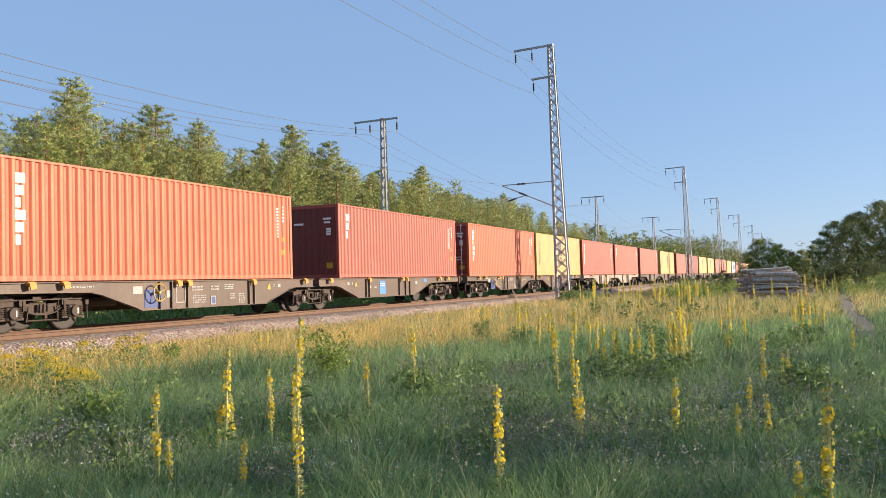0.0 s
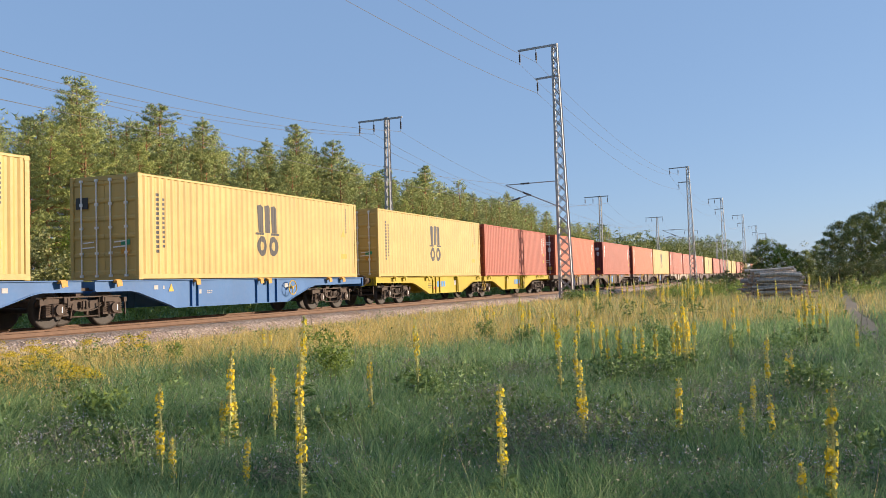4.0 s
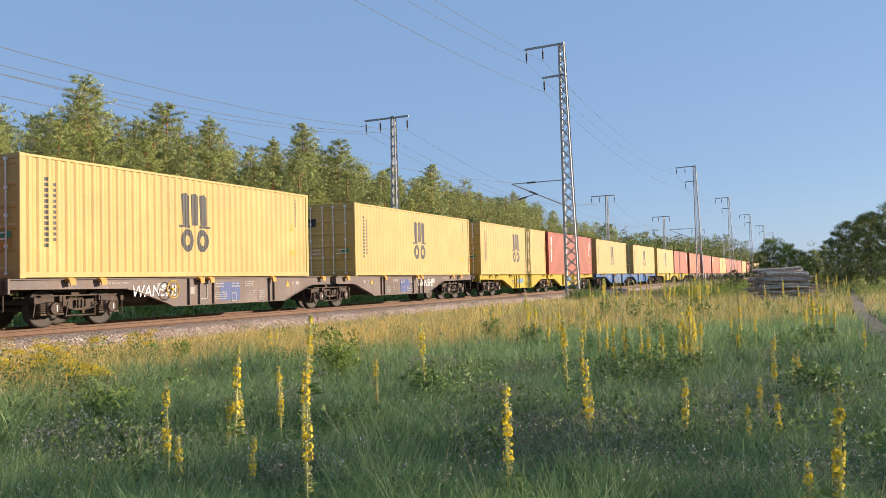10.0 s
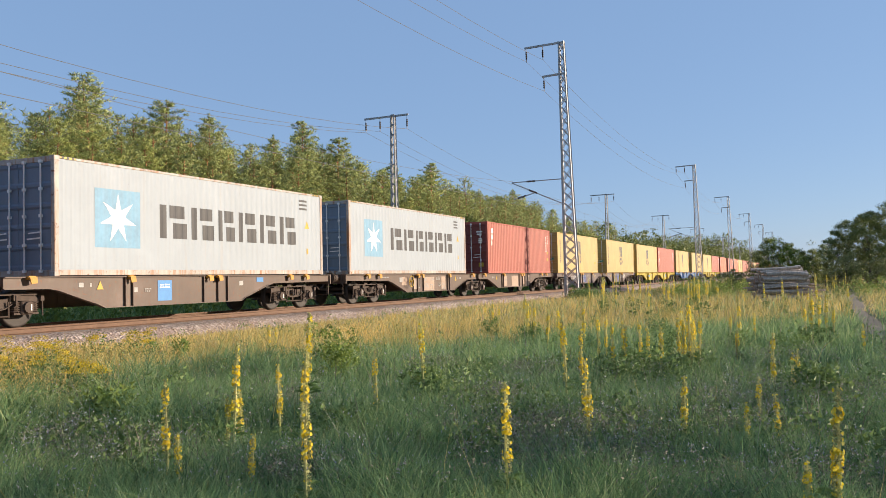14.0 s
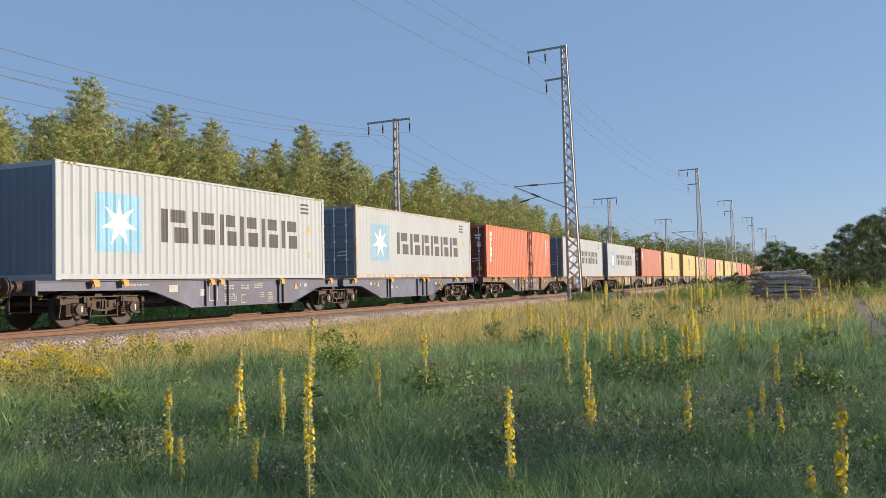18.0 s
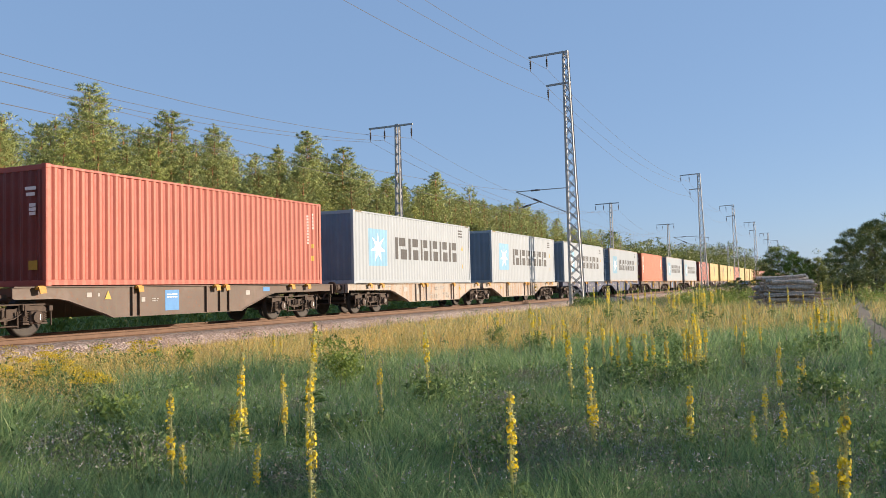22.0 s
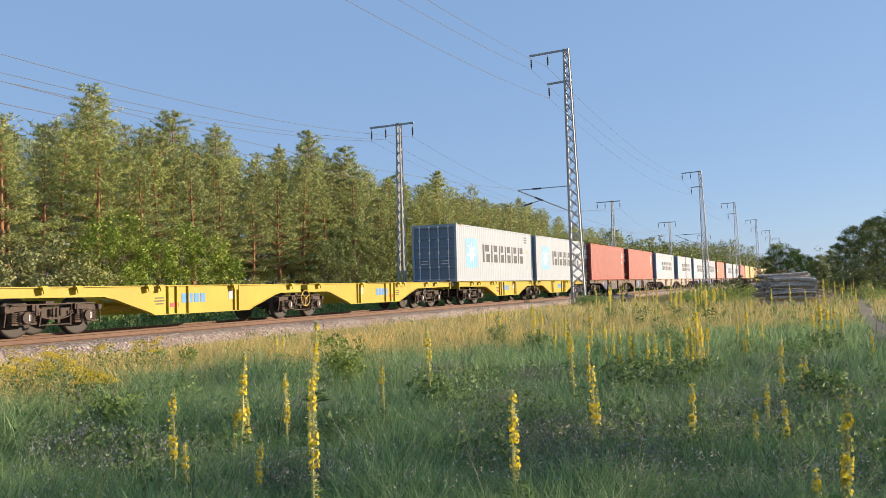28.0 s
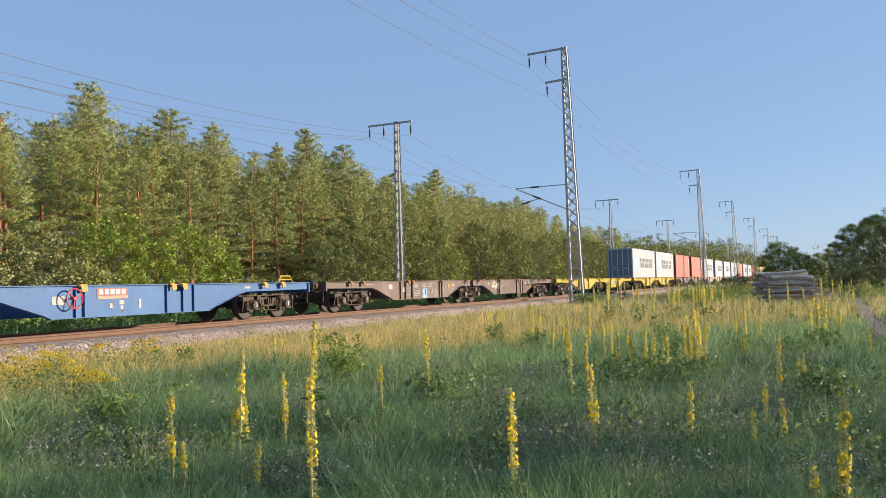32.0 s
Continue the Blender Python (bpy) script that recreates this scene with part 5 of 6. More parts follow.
def pine(seed, h, bare):
    """Scots pine: reddish trunk, whorled limbs with side twigs, flat sprays of needles, upright shoots at the tip."""
    r = np.random.default_rng(seed)
    segs, cen, rad = [], [], []
    lean = r.normal(0, 0.015, 2)
    P = lambda z: Vector((lean[0] * z + 0.12 * math.sin(z * 0.5 + seed), lean[1] * z, z))
    R = lambda z: 0.19 * (1 - z / h) ** 0.8 + 0.015
    for a, b in zip(np.linspace(0, h, 9), np.linspace(0, h, 9)[1:]):
        segs.append((P(a), P(b), R(a), R(b)))
    z = bare * h
    wide = r.uniform(0.9, 1.15)
    while z < h - 0.35:
        f = (z - bare * h) / (h * (1 - bare))
        reach = wide * (3.5 * (1.0 - f) ** 0.75 * r.uniform(0.7, 1.15) + 0.28)
        if f < 0.2:
            reach *= 0.65 + f
        k = r.integers(4, 7) if f < 0.75 else 4
        a0 = r.uniform(0, 6.28)
        for i in range(k):
            a = a0 + i * 6.283 / k + r.normal(0, 0.3)
            L = reach * r.uniform(0.6, 1.15)
            o, q = Vector((math.cos(a), math.sin(a), 0)), Vector((-math.sin(a), math.cos(a), 0))
            tip = P(z) + o * L + Vector((0, 0, L * (0.05 + 0.6 * f * r.uniform(0.7, 1.3))))
            segs.append((P(z), tip, 0.040 * (1 - f) + 0.012, 0.006))
            for t in np.arange(0.40, 1.01, 0.20 if L > 1.6 else 0.30):
                for sgn in ((-1, 1) if t < 0.95 and L > 1.2 else (0,)):
                    p = P(z).lerp(tip, t) + q * (sgn * L * 0.26 * (1.15 - t)) + Vector((r.normal(0, 0.10), r.normal(0, 0.10), r.normal(0, 0.06) + 0.05))
                    cen.append(p)
                    rad.append((0.26 + 0.20 * r.random()) * (1.0 - 0.40 * f))
        z += r.uniform(0.80, 1.25) * (1.0 - 0.55 * f)
    for k in range(4):
        cen.append(P(h - 0.22 * k))
        rad.append(0.13 + 0.03 * k)
    return limb_mesh(segs, PINE_BARK), cen, rad


def broad(seed, h, w, low=0.1):
    """Broad-leaved tree or tall shrub: forked limbs and uneven clumps of leaves."""
    r = np.random.default_rng(seed)
    segs, cen, rad = [(Vector((0, 0, -0.1)), Vector((0, 0, h * 0.3)), 0.05 * h * 0.35, 0.035 * h * 0.35)], [], []
    n = int(34 + w * h * 3.0)
    for i in range(n):
        a, f = r.uniform(0, 6.28), r.uniform(low, 1.0)
        prof = math.sin(math.pi * (0.12 + 0.84 * f) ** 0.85) ** 0.7
        L = w * prof * r.uniform(0.35, 1.0)
        p = Vector((math.cos(a) * L, math.sin(a) * L, h * f + r.normal(0, 0.15)))
        if i % 2 == 0:
            base = Vector((0, 0, h * min(f * 0.6, 0.55)))
            segs.append((base, base.lerp(p, 0.55), 0.008 + 0.0025 * h, 0.006))
        cen.append(p)
        rad.append(r.uniform(0.32, 0.70) * (0.38 + 0.14 * h ** 0.75))
    return limb_mesh(segs, GREY_BARK), cen, rad


PINES, PINES_BACK = [], []
for i, (h, bare) in enumerate([(13.5, 0.22), (15.0, 0.26), (12.0, 0.14), (14.2, 0.30), (16.0, 0.28), (10.5, 0.10)]):
    t, cen, rad = pine(10 + i, h, bare)
    PINES.append((h, t, crown(cen, rad, 62, 0.115, 0.36, i, 0.5, 0.14, 1.6, 0.35, 6, [NEEDLE])))
    PINES_BACK.append((h, t, crown(cen, rad, 8, 0.20, 0.38, i + 30, 0.55, 0.2, 1.4, 0.4, 5, [NEEDLE])))
BROADS, BROADS_BACK = [], []
for i, (h, w, m) in enumerate([(5.5, 2.4, LEAF), (4.2, 2.2, LEAF), (6.5, 2.8, DARKLEAF), (3.4, 2.0, OLIVE), (8.5, 3.4, DEEPLEAF), (10.5, 3.9, DEEPLEAF)]):
    t, cen, rad = broad(40 + i, h, w, 0.04 if h < 6 else 0.10)
    BROADS.append((h, t, crown(cen, rad, 56, 0.105 if h < 7 else 0.14, 0.8, 70 + i, 0.2, 0.46, 0.9, 0.65, 22 if h > 6 else 14, [m])))
    BROADS_BACK.append((h, t, crown(cen, rad, 20, 0.17, 0.8, 110 + i, 0.2, 0.46, 0.9, 0.65, 16, [m])))


def plant_tree(kind, variant, x, y, h, group, label, back=False, wide=1.0):
    """A tree or shrub grown to the height h."""
    h0, trunk, leaves = ((PINES_BACK if back else PINES) if kind == "pine_tree" else BROADS_BACK if back else BROADS)[variant]
    t = thing(kind, label, "tree" if kind != "shrub" else "shrub", group, at=(x, y, ground_z(x, y) - 0.08), rz=rng.uniform(0, 6.28))
    s = h / h0
    t.scale = (s * wide, s * wide, s)
    part("trunk", trunk, None, t)
    part("crown", leaves, None, t)
    return t


# pine wood behind the line: how high the stand reaches along its edge
STAND = [(38.5, 14.1), (40.4, 12.9), (42.7, 14.2), (45.4, 15.7), (47.2, 15.0), (50.3, 13.8), (53.4, 15.5), (55.8, 14.6), (58.2, 15.2), (61.6, 14.4), (65.7, 13.2), (67.6, 14.8), (70.0, 14.4), (72.5, 16.9),
         (75.5, 14.8), (79.6, 16.3), (85.1, 14.7), (92.1, 15.0), (98.0, 14.6), (104.6, 16.4), (110.0, 14.6), (116.7, 15.6), (127.3, 15.1), (138.5, 16.0), (166.0, 14.1), (212.0, 16.2)]


def stand(x, y):
    """Height of the wood's upper edge over the place x, y."""
    k = y / 46.0
    return 1.5 + (float(np.interp(x / k, [q[0] for q in STAND], [q[1] for q in STAND])) - 1.5) * k


PINE_LABEL = "Scots pine with reddish trunk and uneven needle crown"
for i, (x, h) in enumerate(STAND):
    if 1 <= i < 25 and STAND[i - 1][1] < h > STAND[i + 1][1]:
        plant_tree("pine_tree", (0, 1, 4)[i % 3], x, 46.0, h + 0.1, "pine wood behind the track", PINE_LABEL, x > 110, 0.92)
for row, (yy, step, top) in enumerate([(40.8, 3.7, 0.86), (43.8, 3.3, 0.94), (48.5, 3.1, 0.98), (53.0, 3.4, 0.98), (58.0, 3.8, 0.97), (63.0, 4.4, 0.95)]):
    x = 27.0 + row * 3.3
    while x < 190:
        a, b = x + rng.normal(0, 0.8), yy + rng.normal(0, 0.8)
        v = int(rng.choice([0, 1, 2, 3, 4, 5])) if row < 2 else int(rng.choice([0, 1, 3, 4]))
        plant_tree("pine_tree", v, a, b, stand(a, b) * rng.uniform(top - 0.13, top), "pine wood behind the track", PINE_LABEL, row > 1 or x > 95)
        x += step * (1.0 + max(0, x - 70) * 0.006)

# shrubs and young broad-leaved trees along the edge of the wood
for x, y, v, h in [(25.5, 36.5, 3, 3.6), (28.0, 36.0, 3, 4.0), (30.7, 36.5, 3, 4.1), (32.9, 36.8, 3, 4.3), (35.0, 36.3, 3, 3.7), (36.6, 36.5, 0, 5.6), (38.2, 36.8, 0, 6.0), (40.3, 36.2, 1, 4.5), (43.0, 36.6, 0, 5.7), (45.2, 36.4, 1, 5.1), (46.9, 36.2, 1, 4.0),
                   (50.0, 36.5, 3, 2.4), (54.5, 37.0, 3, 2.2), (59.6, 36.3, 4, 5.2), (62.0, 36.6, 4, 6.3), (65.8, 36.8, 4, 7.5), (69.0, 36.2, 2, 6.6), (71.6, 36.5, 2, 6.8)]:
    plant_tree("shrub", v, x, y, h, "shrubs along the wood", "bright green young maple shrub" if v < 2 else "grey-green willow shrub at the wood's edge" if v == 3 else "dark green dense shrub at the wood's edge")
x = 74.5
while x < 200:
    v = int(rng.choice([2, 4, 2, 4, 0, 2]))
    plant_tree("shrub", v, x, 36.8 + rng.normal(0, 0.8), rng.uniform(6.4, 8.8) * (0.75 if v < 2 else 1.0), "shrubs along the wood", "dark green dense shrub at the wood's edge" if v > 1 else "bright green young maple shrub", x > 105, 0.9)
    x += rng.uniform(2.4, 3.8) * (1 + max(0, x - 70) * 0.004)

# undergrowth that closes the wood between the trunks
for i in range(26):
    x = 36 + i * 6.2 + rng.normal(0, 0.8)
    plant_tree("shrub", int(rng.choice([2, 3, 4])), x, 50 + rng.normal(0, 3.5), rng.uniform(3.5, 6.5), "undergrowth of the wood", "dark green undergrowth shrub among pine trunks", True)

ur = np.random.default_rng(77)
cen = np.stack([ur.uniform(18, 230, 2600), 47 + 17 * ur.random(2600), 5.5 * ur.random(2600) ** 1.2 + 0.3], 1)
tagged(new("wood_undergrowth", tuft_mesh("wood_undergrowth", [tufts(cen, ur.uniform(0.6, 1.3, 2600), 26, 0.32, 0.8, 78, 0.9, 0.2, 0.48, 0.9)], [DARKLEAF])), "dense green undergrowth inside the pine wood", "undergrowth", kind="stuff")

# trees across the meadow, past the log pile, and the ones that shade it from the side of the sun
for x, y, v, h in [(85.0, 3.9, 4, 4.6), (84.0, 2.9, 0, 4.5), (83.0, 1.9, 0, 3.7), (87.0, 2.2, 4, 4.2), (85.0, 4.9, 2, 3.0), (86.0, 1.2, 2, 3.5), (92.0, 0.2, 4, 3.7), (94.0, -0.9, 4, 4.2), (96.0, 1.2, 2, 3.6), (92.0, 5.2, 2, 3.2), (80.0, 6.6, 4, 1.9), (81.0, 7.4, 3, 1.6), (79.0, 6.0, 4, 1.4),
                   (86.0, -1.9, 4, 5.2), (87.0, -2.9, 5, 6.1), (84.0, -4.4, 5, 6.6), (82.0, -6.0, 2, 6.6), (88.0, -6.6, 5, 7.8), (80.0, -8.2, 5, 7.2), (86.0, -9.5, 5, 8.2), (78.0, -10.5, 2, 7.0), (84.0, -12.5, 5, 8.0), (76.0, -13.5, 4, 7.6), (80.0, -2.4, 3, 2.9), (78.5, -4.6, 3, 2.4), (77.0, -6.4, 3, 2.6), (90.0, -4.4, 5, 6.6)]:
    plant_tree("broadleaf_tree" if h > 3.7 else "shrub", v, x, y, h, "trees past the log pile", "dark green broad-leaved tree across the meadow" if v > 1 else "yellowish green tree across the meadow", False, 1.0 if h > 3 else 1.2)
THIN = []
for i, (h, w) in enumerate([(8.0, 3.3), (7.2, 3.0), (8.8, 3.4)]):
    t, cen, rad = broad(80 + i, h, w, 0.03)
    THIN.append((h, t, tuft_mesh("crown", [tufts(cen, rad, 6, 0.25, 0.85, 90 + i, shell=0.5)], [DARKLEAF])))
BROADS += THIN
LINE = [(-6, 7.6), (-2, 7.7), (2, 7.8), (5.5, 7.7), (9, 7.9), (12.5, 7.7), (16, 7.9), (19.5, 7.8), (23, 7.5), (26.5, 6.6), (29.5, 6.2), (32.5, 6.0), (36, 5.8), (40, 5.6), (44, 5.4), (48, 4.6)]
for i, (x, h) in enumerate(LINE):
    plant_tree("broadleaf_tree", 6 + i % 3, x, -20.0 + rng.normal(0, 0.5), h, "trees beside the meadow", "dark green thin-leaved tree beside the meadow")

# far woods beyond
far = []
r = np.random.default_rng(9)


def far_tree(x, y, h, seed, n=14, per=20, core=10, wide=1.7):
    cen = np.stack([x + r.normal(0, wide, n), y + r.normal(0, wide, n), h * r.uniform(0.12, 0.93, n)], 1)
    rad = r.uniform(1.5, 2.7, n) * (1.25 - 0.6 * cen[:, 2] / h)
    far.extend([tufts(cen, rad, per, 0.34, 0.8, seed, 0.9, 0.2, 0.45, 0.9, 0.6), tufts(cen, rad * 0.75, core, 0.0, 0.8, seed + 2000, 0.9, 0.2, 0.45, 0.9, 0.9, 0.42)])


for i in range(430):
    x = 185 + 420 * r.random() ** 1.3
    y = r.uniform(40, 75) if i % 3 else r.uniform(27, 42)
    far_tree(x, y, r.uniform(11.5, 14.8) * (1.0 if y > 38 else 0.65) * (1 + max(0, min(x, 470) - 290) * 0.0036), 500 + i)
for i in range(260):
    far_tree(r.uniform(280, 800), r.uniform(-150, 10), r.uniform(7, 13), 900 + i, 9, 20, 8, 2.2)
for i in range(90):                               # unseen trees added behind the camera, both sides of the line, blocking low skylight
    x = r.uniform(-170, 20)
    y = r.uniform(38, 60) if i % 2 else r.uniform(-48, -26)
    if y < 0 and x > -20:
        x -= 40
    far_tree(x, y, r.uniform(10, 15), 4000 + i, 9, 12, 6)
tagged(new("far_woods", tuft_mesh("far_woods", far, [DARKLEAF])), "distant mixed woods along the line, with unseen trees added behind", "woods", kind="stuff")

# ---- meadow ----
GRASS = leafy("green_grass", [(0.0, (0.065, 0.125, 0.058)), (0.4, (0.20, 0.33, 0.155)), (0.8, (0.32, 0.455, 0.23)), (1.0, (0.48, 0.53, 0.30))], 0.5, 0.5, False, 0.75)
DRY = leafy("dry_grass", [(0.0, (0.40, 0.31, 0.11)), (0.4, (0.68, 0.50, 0.18)), (0.75, (0.80, 0.61, 0.27)), (1.0, (0.82, 0.66, 0.34))], 0.6, 0.3, False, 0.6)
WEED = leafy("weed_leaves", [(0.0, (0.10, 0.175, 0.055)), (0.5, (0.16, 0.25, 0.08)), (1.0, (0.23, 0.33, 0.11))], 0.55, 0.35, False)
FRESH = leafy("fresh_weed_leaves", [(0.0, (0.13, 0.20, 0.045)), (0.5, (0.21, 0.30, 0.065)), (1.0, (0.30, 0.38, 0.09))], 0.55, 0.4, False)
GREYWEED = leafy("grey_green_weeds", [(0.0, (0.13, 0.16, 0.10)), (0.5, (0.23, 0.24, 0.17)), (1.0, (0.38, 0.35, 0.30))], 0.7, 0.3, False)
DEAD = leafy("dead_stalks", [(0.0, (0.14, 0.12, 0.09)), (0.5, (0.24, 0.21, 0.165)), (1.0, (0.38, 0.34, 0.29))], 0.8, 0.3, False)
GOLD = leafy("goldenrod_yellow", [(0.0, (0.50, 0.36, 0.01)), (0.6, (0.72, 0.54, 0.02)), (1.0, (0.80, 0.66, 0.06))], 0.6, 0.35, False)
PALE = leafy("pale_flowers", [(0.0, (0.40, 0.40, 0.44)), (0.7, (0.54, 0.54, 0.58)), (1.0, (0.36, 0.40, 0.62))], 0.6, 0.3, False)
MUL_Y = leafy("mullein_flower_yellow", [(0.0, (0.86, 0.62, 0.03)), (0.6, (0.90, 0.72, 0.06)), (1.0, (0.92, 0.80, 0.20))], 0.55, 0.5)
MUL_G = leafy("mullein_felt_green", [(0.0, (0.42, 0.46, 0.20)), (0.5, (0.60, 0.60, 0.28)), (1.0, (0.74, 0.70, 0.36))], 0.75, 0.4)

rs = np.random.default_rng(21)


def field(n, r0, r1, a0=-12.0, a1=62.0, keep=None):
    """Points of the meadow seen from where the camera stands, thinning out with distance."""
    r = r0 * (r1 / r0) ** rs.random(n)
    a = np.radians(rs.uniform(a0, a1, n))
    x, y = r * np.cos(a), r * np.sin(a)
    k = (y < 14.7)
    if keep is not None:
        k &= keep(x, y)
    return x[k], y[k]


def patchy(x, y, scale, seed):
    return np.array([noise.noise(Vector((a * scale, b * scale, seed))) for a, b in zip(x, y)])


def blades(name, label, mat, x, y, h, w, lean):
    """Bent grass blades, five corners each."""
    n = len(x)
    z = np.array([ground_z(a, b) for a, b in zip(x, y)]) - 0.03
    base = np.stack([x, y, z], 1)
    a = rs.uniform(0, 2 * math.pi, n)
    d = np.stack([np.cos(a), np.sin(a), np.zeros(n)], 1)
    s = np.stack([-np.sin(a), np.cos(a), np.zeros(n)], 1)
    t = rs.uniform(0, 2 * math.pi, n)
    s = np.stack([np.cos(t), np.sin(t), np.zeros(n)], 1)
    ln = (lean * rs.uniform(0.2, 1.3, n) * h)[:, None]
    up = np.array([0, 0, 1.0])
    w, h = w[:, None], h[:, None]
    mid = base + up * h * 0.55 + d * ln * 0.35
    tip = base + up * h * (1.0 - 0.25 * (ln / h) ** 2) + d * ln
    v = np.stack([base - s * w * 0.5, base + s * w * 0.5, mid + s * w * 0.42, mid - s * w * 0.42, tip], 1).reshape(-1, 3).astype(np.float32)
    me = bpy.data.meshes.new(name)
    me.vertices.add(n * 5)
    me.vertices.foreach_set("co", v.ravel())
    k = np.arange(n, dtype=np.int32)[:, None] * 5
    me.loops.add(n * 7)
    me.loops.foreach_set("vertex_index", (k + np.array([0, 1, 2, 3, 3, 2, 4], dtype=np.int32)).ravel())
    me.polygons.add(n * 2)
    me.polygons.foreach_set("loop_start", (np.arange(n, dtype=np.int32)[:, None] * 7 + np.array([0, 4], dtype=np.int32)).ravel())
    me.materials.append(mat)
    me.update(calc_edges=True)
    return tagged(new(name, me), label, "grass", kind="stuff")


def dryness(x, y):
    return np.clip((y - 8.9 + 1.3 * np.sin(x * 0.21) + np.maximum(0, x - 11) * 0.62) / 3.6, 0, 1)


def off_path(x, y):
    return (np.abs(y + 1.4 + 0.02 * (x - 30) - 0.12 * np.sin(x * 0.4)) + 0.15 * np.sin(x * 5.1 + y * 9) > 0.34) | (x < 20)


def clumped(x, y, seed, cut):
    return patchy(x, y, 0.55, seed) > cut


# where grey flowering weeds crowd out the grass: x, y, radius
WEEDY = [(5.2, 4.8, 0.55), (7.1, 2.2, 0.65), (6.2, 1.5, 0.6), (7.4, 1.6, 0.6), (10.3, 0.0, 0.9), (7.6, 0.5, 0.6), (9.0, 0.9, 0.7), (8.8, 3.1, 0.4), (7.9, 5.1, 0.35), (5.0, 3.2, 0.45), (6.0, 0.1, 0.5), (5.6, 5.9, 0.4), (12.0, 5.4, 0.5), (14.0, 0.6, 0.8), (11.6, 3.6, 0.5)]


def weedy(x, y):
    return np.max([np.clip(1.5 - np.hypot(x - a, y - b) / q, 0, 1) for a, b, q in WEEDY], axis=0)


sets = [(135000, 4.5, 13, 0.0058, 0.36), (95000, 13, 30, 0.011, 0.38), (64000, 30, 85, 0.022, 0.45), (26000, 85, 330, 0.11, 0.55)]
for n, r0, r1, w, h in sets:
    x, y = field(n, r0, r1, keep=off_path)
    dry = rs.random(len(x)) < 0.005 + (0.90 - 0.12 * np.clip((x - 22) / 15, 0, 1)) * dryness(x, y)
    hh = h * rs.uniform(0.45, 1.35, len(x)) * (1.0 + 0.30 * patchy(x, y, 0.35, 5.0) + 0.55 * patchy(x, y, 1.1, 8.0))
    hh *= 1.0 - 0.45 * np.clip((y - 11.5) / 2.0, 0, 1)
    g = ~dry & (rs.random(len(x)) > 0.5 * weedy(x, y))
    blades("green_grass", "blue-green meadow grass in tufts", GRASS, x[g], y[g], hh[g], w * rs.uniform(0.6, 1.4, g.sum()), 1.05)
    blades("dry_grass", "golden dry grass stalks", DRY, x[dry], y[dry], hh[dry] * 1.2 * rs.uniform(0.6, 1.15, dry.sum()), w * 0.75 * rs.uniform(0.6, 1.3, dry.sum()), 0.75)
x, y = field(900, 6, 40)
blades("dead_stalks", "grey-brown dead weed stalks", DEAD, x, y, rs.uniform(0.3, 0.65, len(x)), 0.004 + 0.0004 * np.hypot(x, y), 0.35)


def herbs(name, label, mat, x, y, z0, z1, rad, per, size, flat=0.8, cat="weeds", sink=0.0):
    z = np.array([ground_z(a, b) for a, b in zip(x, y)])
    c = np.stack([x, y, z + rs.uniform(z0, z1, len(x))], 1)
    return tagged(new(name, tuft_mesh(name, [tufts(c, rad * rs.uniform(0.6, 1.3, len(x)), per, size, flat, int(rs.integers(1e6)), 0.6, 0.35, 0.38, 1.3, 0.0, 0.0, 0.6)], [mat])), label, cat, kind="stuff")


x, y = field(3000, 5, 45, keep=lambda a, b: patchy(a, b, 0.45, 9.0) > 0.05)
herbs("low_weeds", "leafy green weeds among the grass", WEED, x, y, 0.08, 0.30, 0.16, 26, 0.036)
# tussocks of long arching blades
for a, b, k, q in ((6.0, 7.3, 420, 0.7), (7.2, 6.6, 420, 0.62), (8.3, 7.6, 380, 0.66), (9.6, 8.4, 380, 0.66), (10.6, 7.5, 340, 0.66), (6.5, 5.7, 420, 0.6), (12.3, 8.8, 320, 0.66), (9.1, 6.2, 360, 0.58), (7.0, 3.1, 420, 0.50), (6.4, 2.8, 420, 0.46), (7.5, 3.9, 360, 0.52),
                   (5.3, 6.6, 420, 0.6), (13.6, 7.9, 300, 0.6), (11.4, 8.8, 300, 0.62), (5.7, 3.2, 420, 0.42), (7.3, 0.9, 380, 0.44), (8.2, 2.2, 360, 0.48), (10.2, 2.9, 300, 0.5), (11.8, 0.9, 300, 0.5), (6.6, 0.7, 380, 0.4), (10.9, 5.4, 300, 0.52)):
    x, y = a + rs.normal(0, 0.22, k), b + rs.normal(0, 0.22, k)
    blades("grass_tussock", "tussock of long arching green grass", GRASS, x, y, q * rs.uniform(0.55, 1.2, k), 0.0055 * rs.uniform(0.7, 1.4, k) + 0.0002 * a, 1.25)
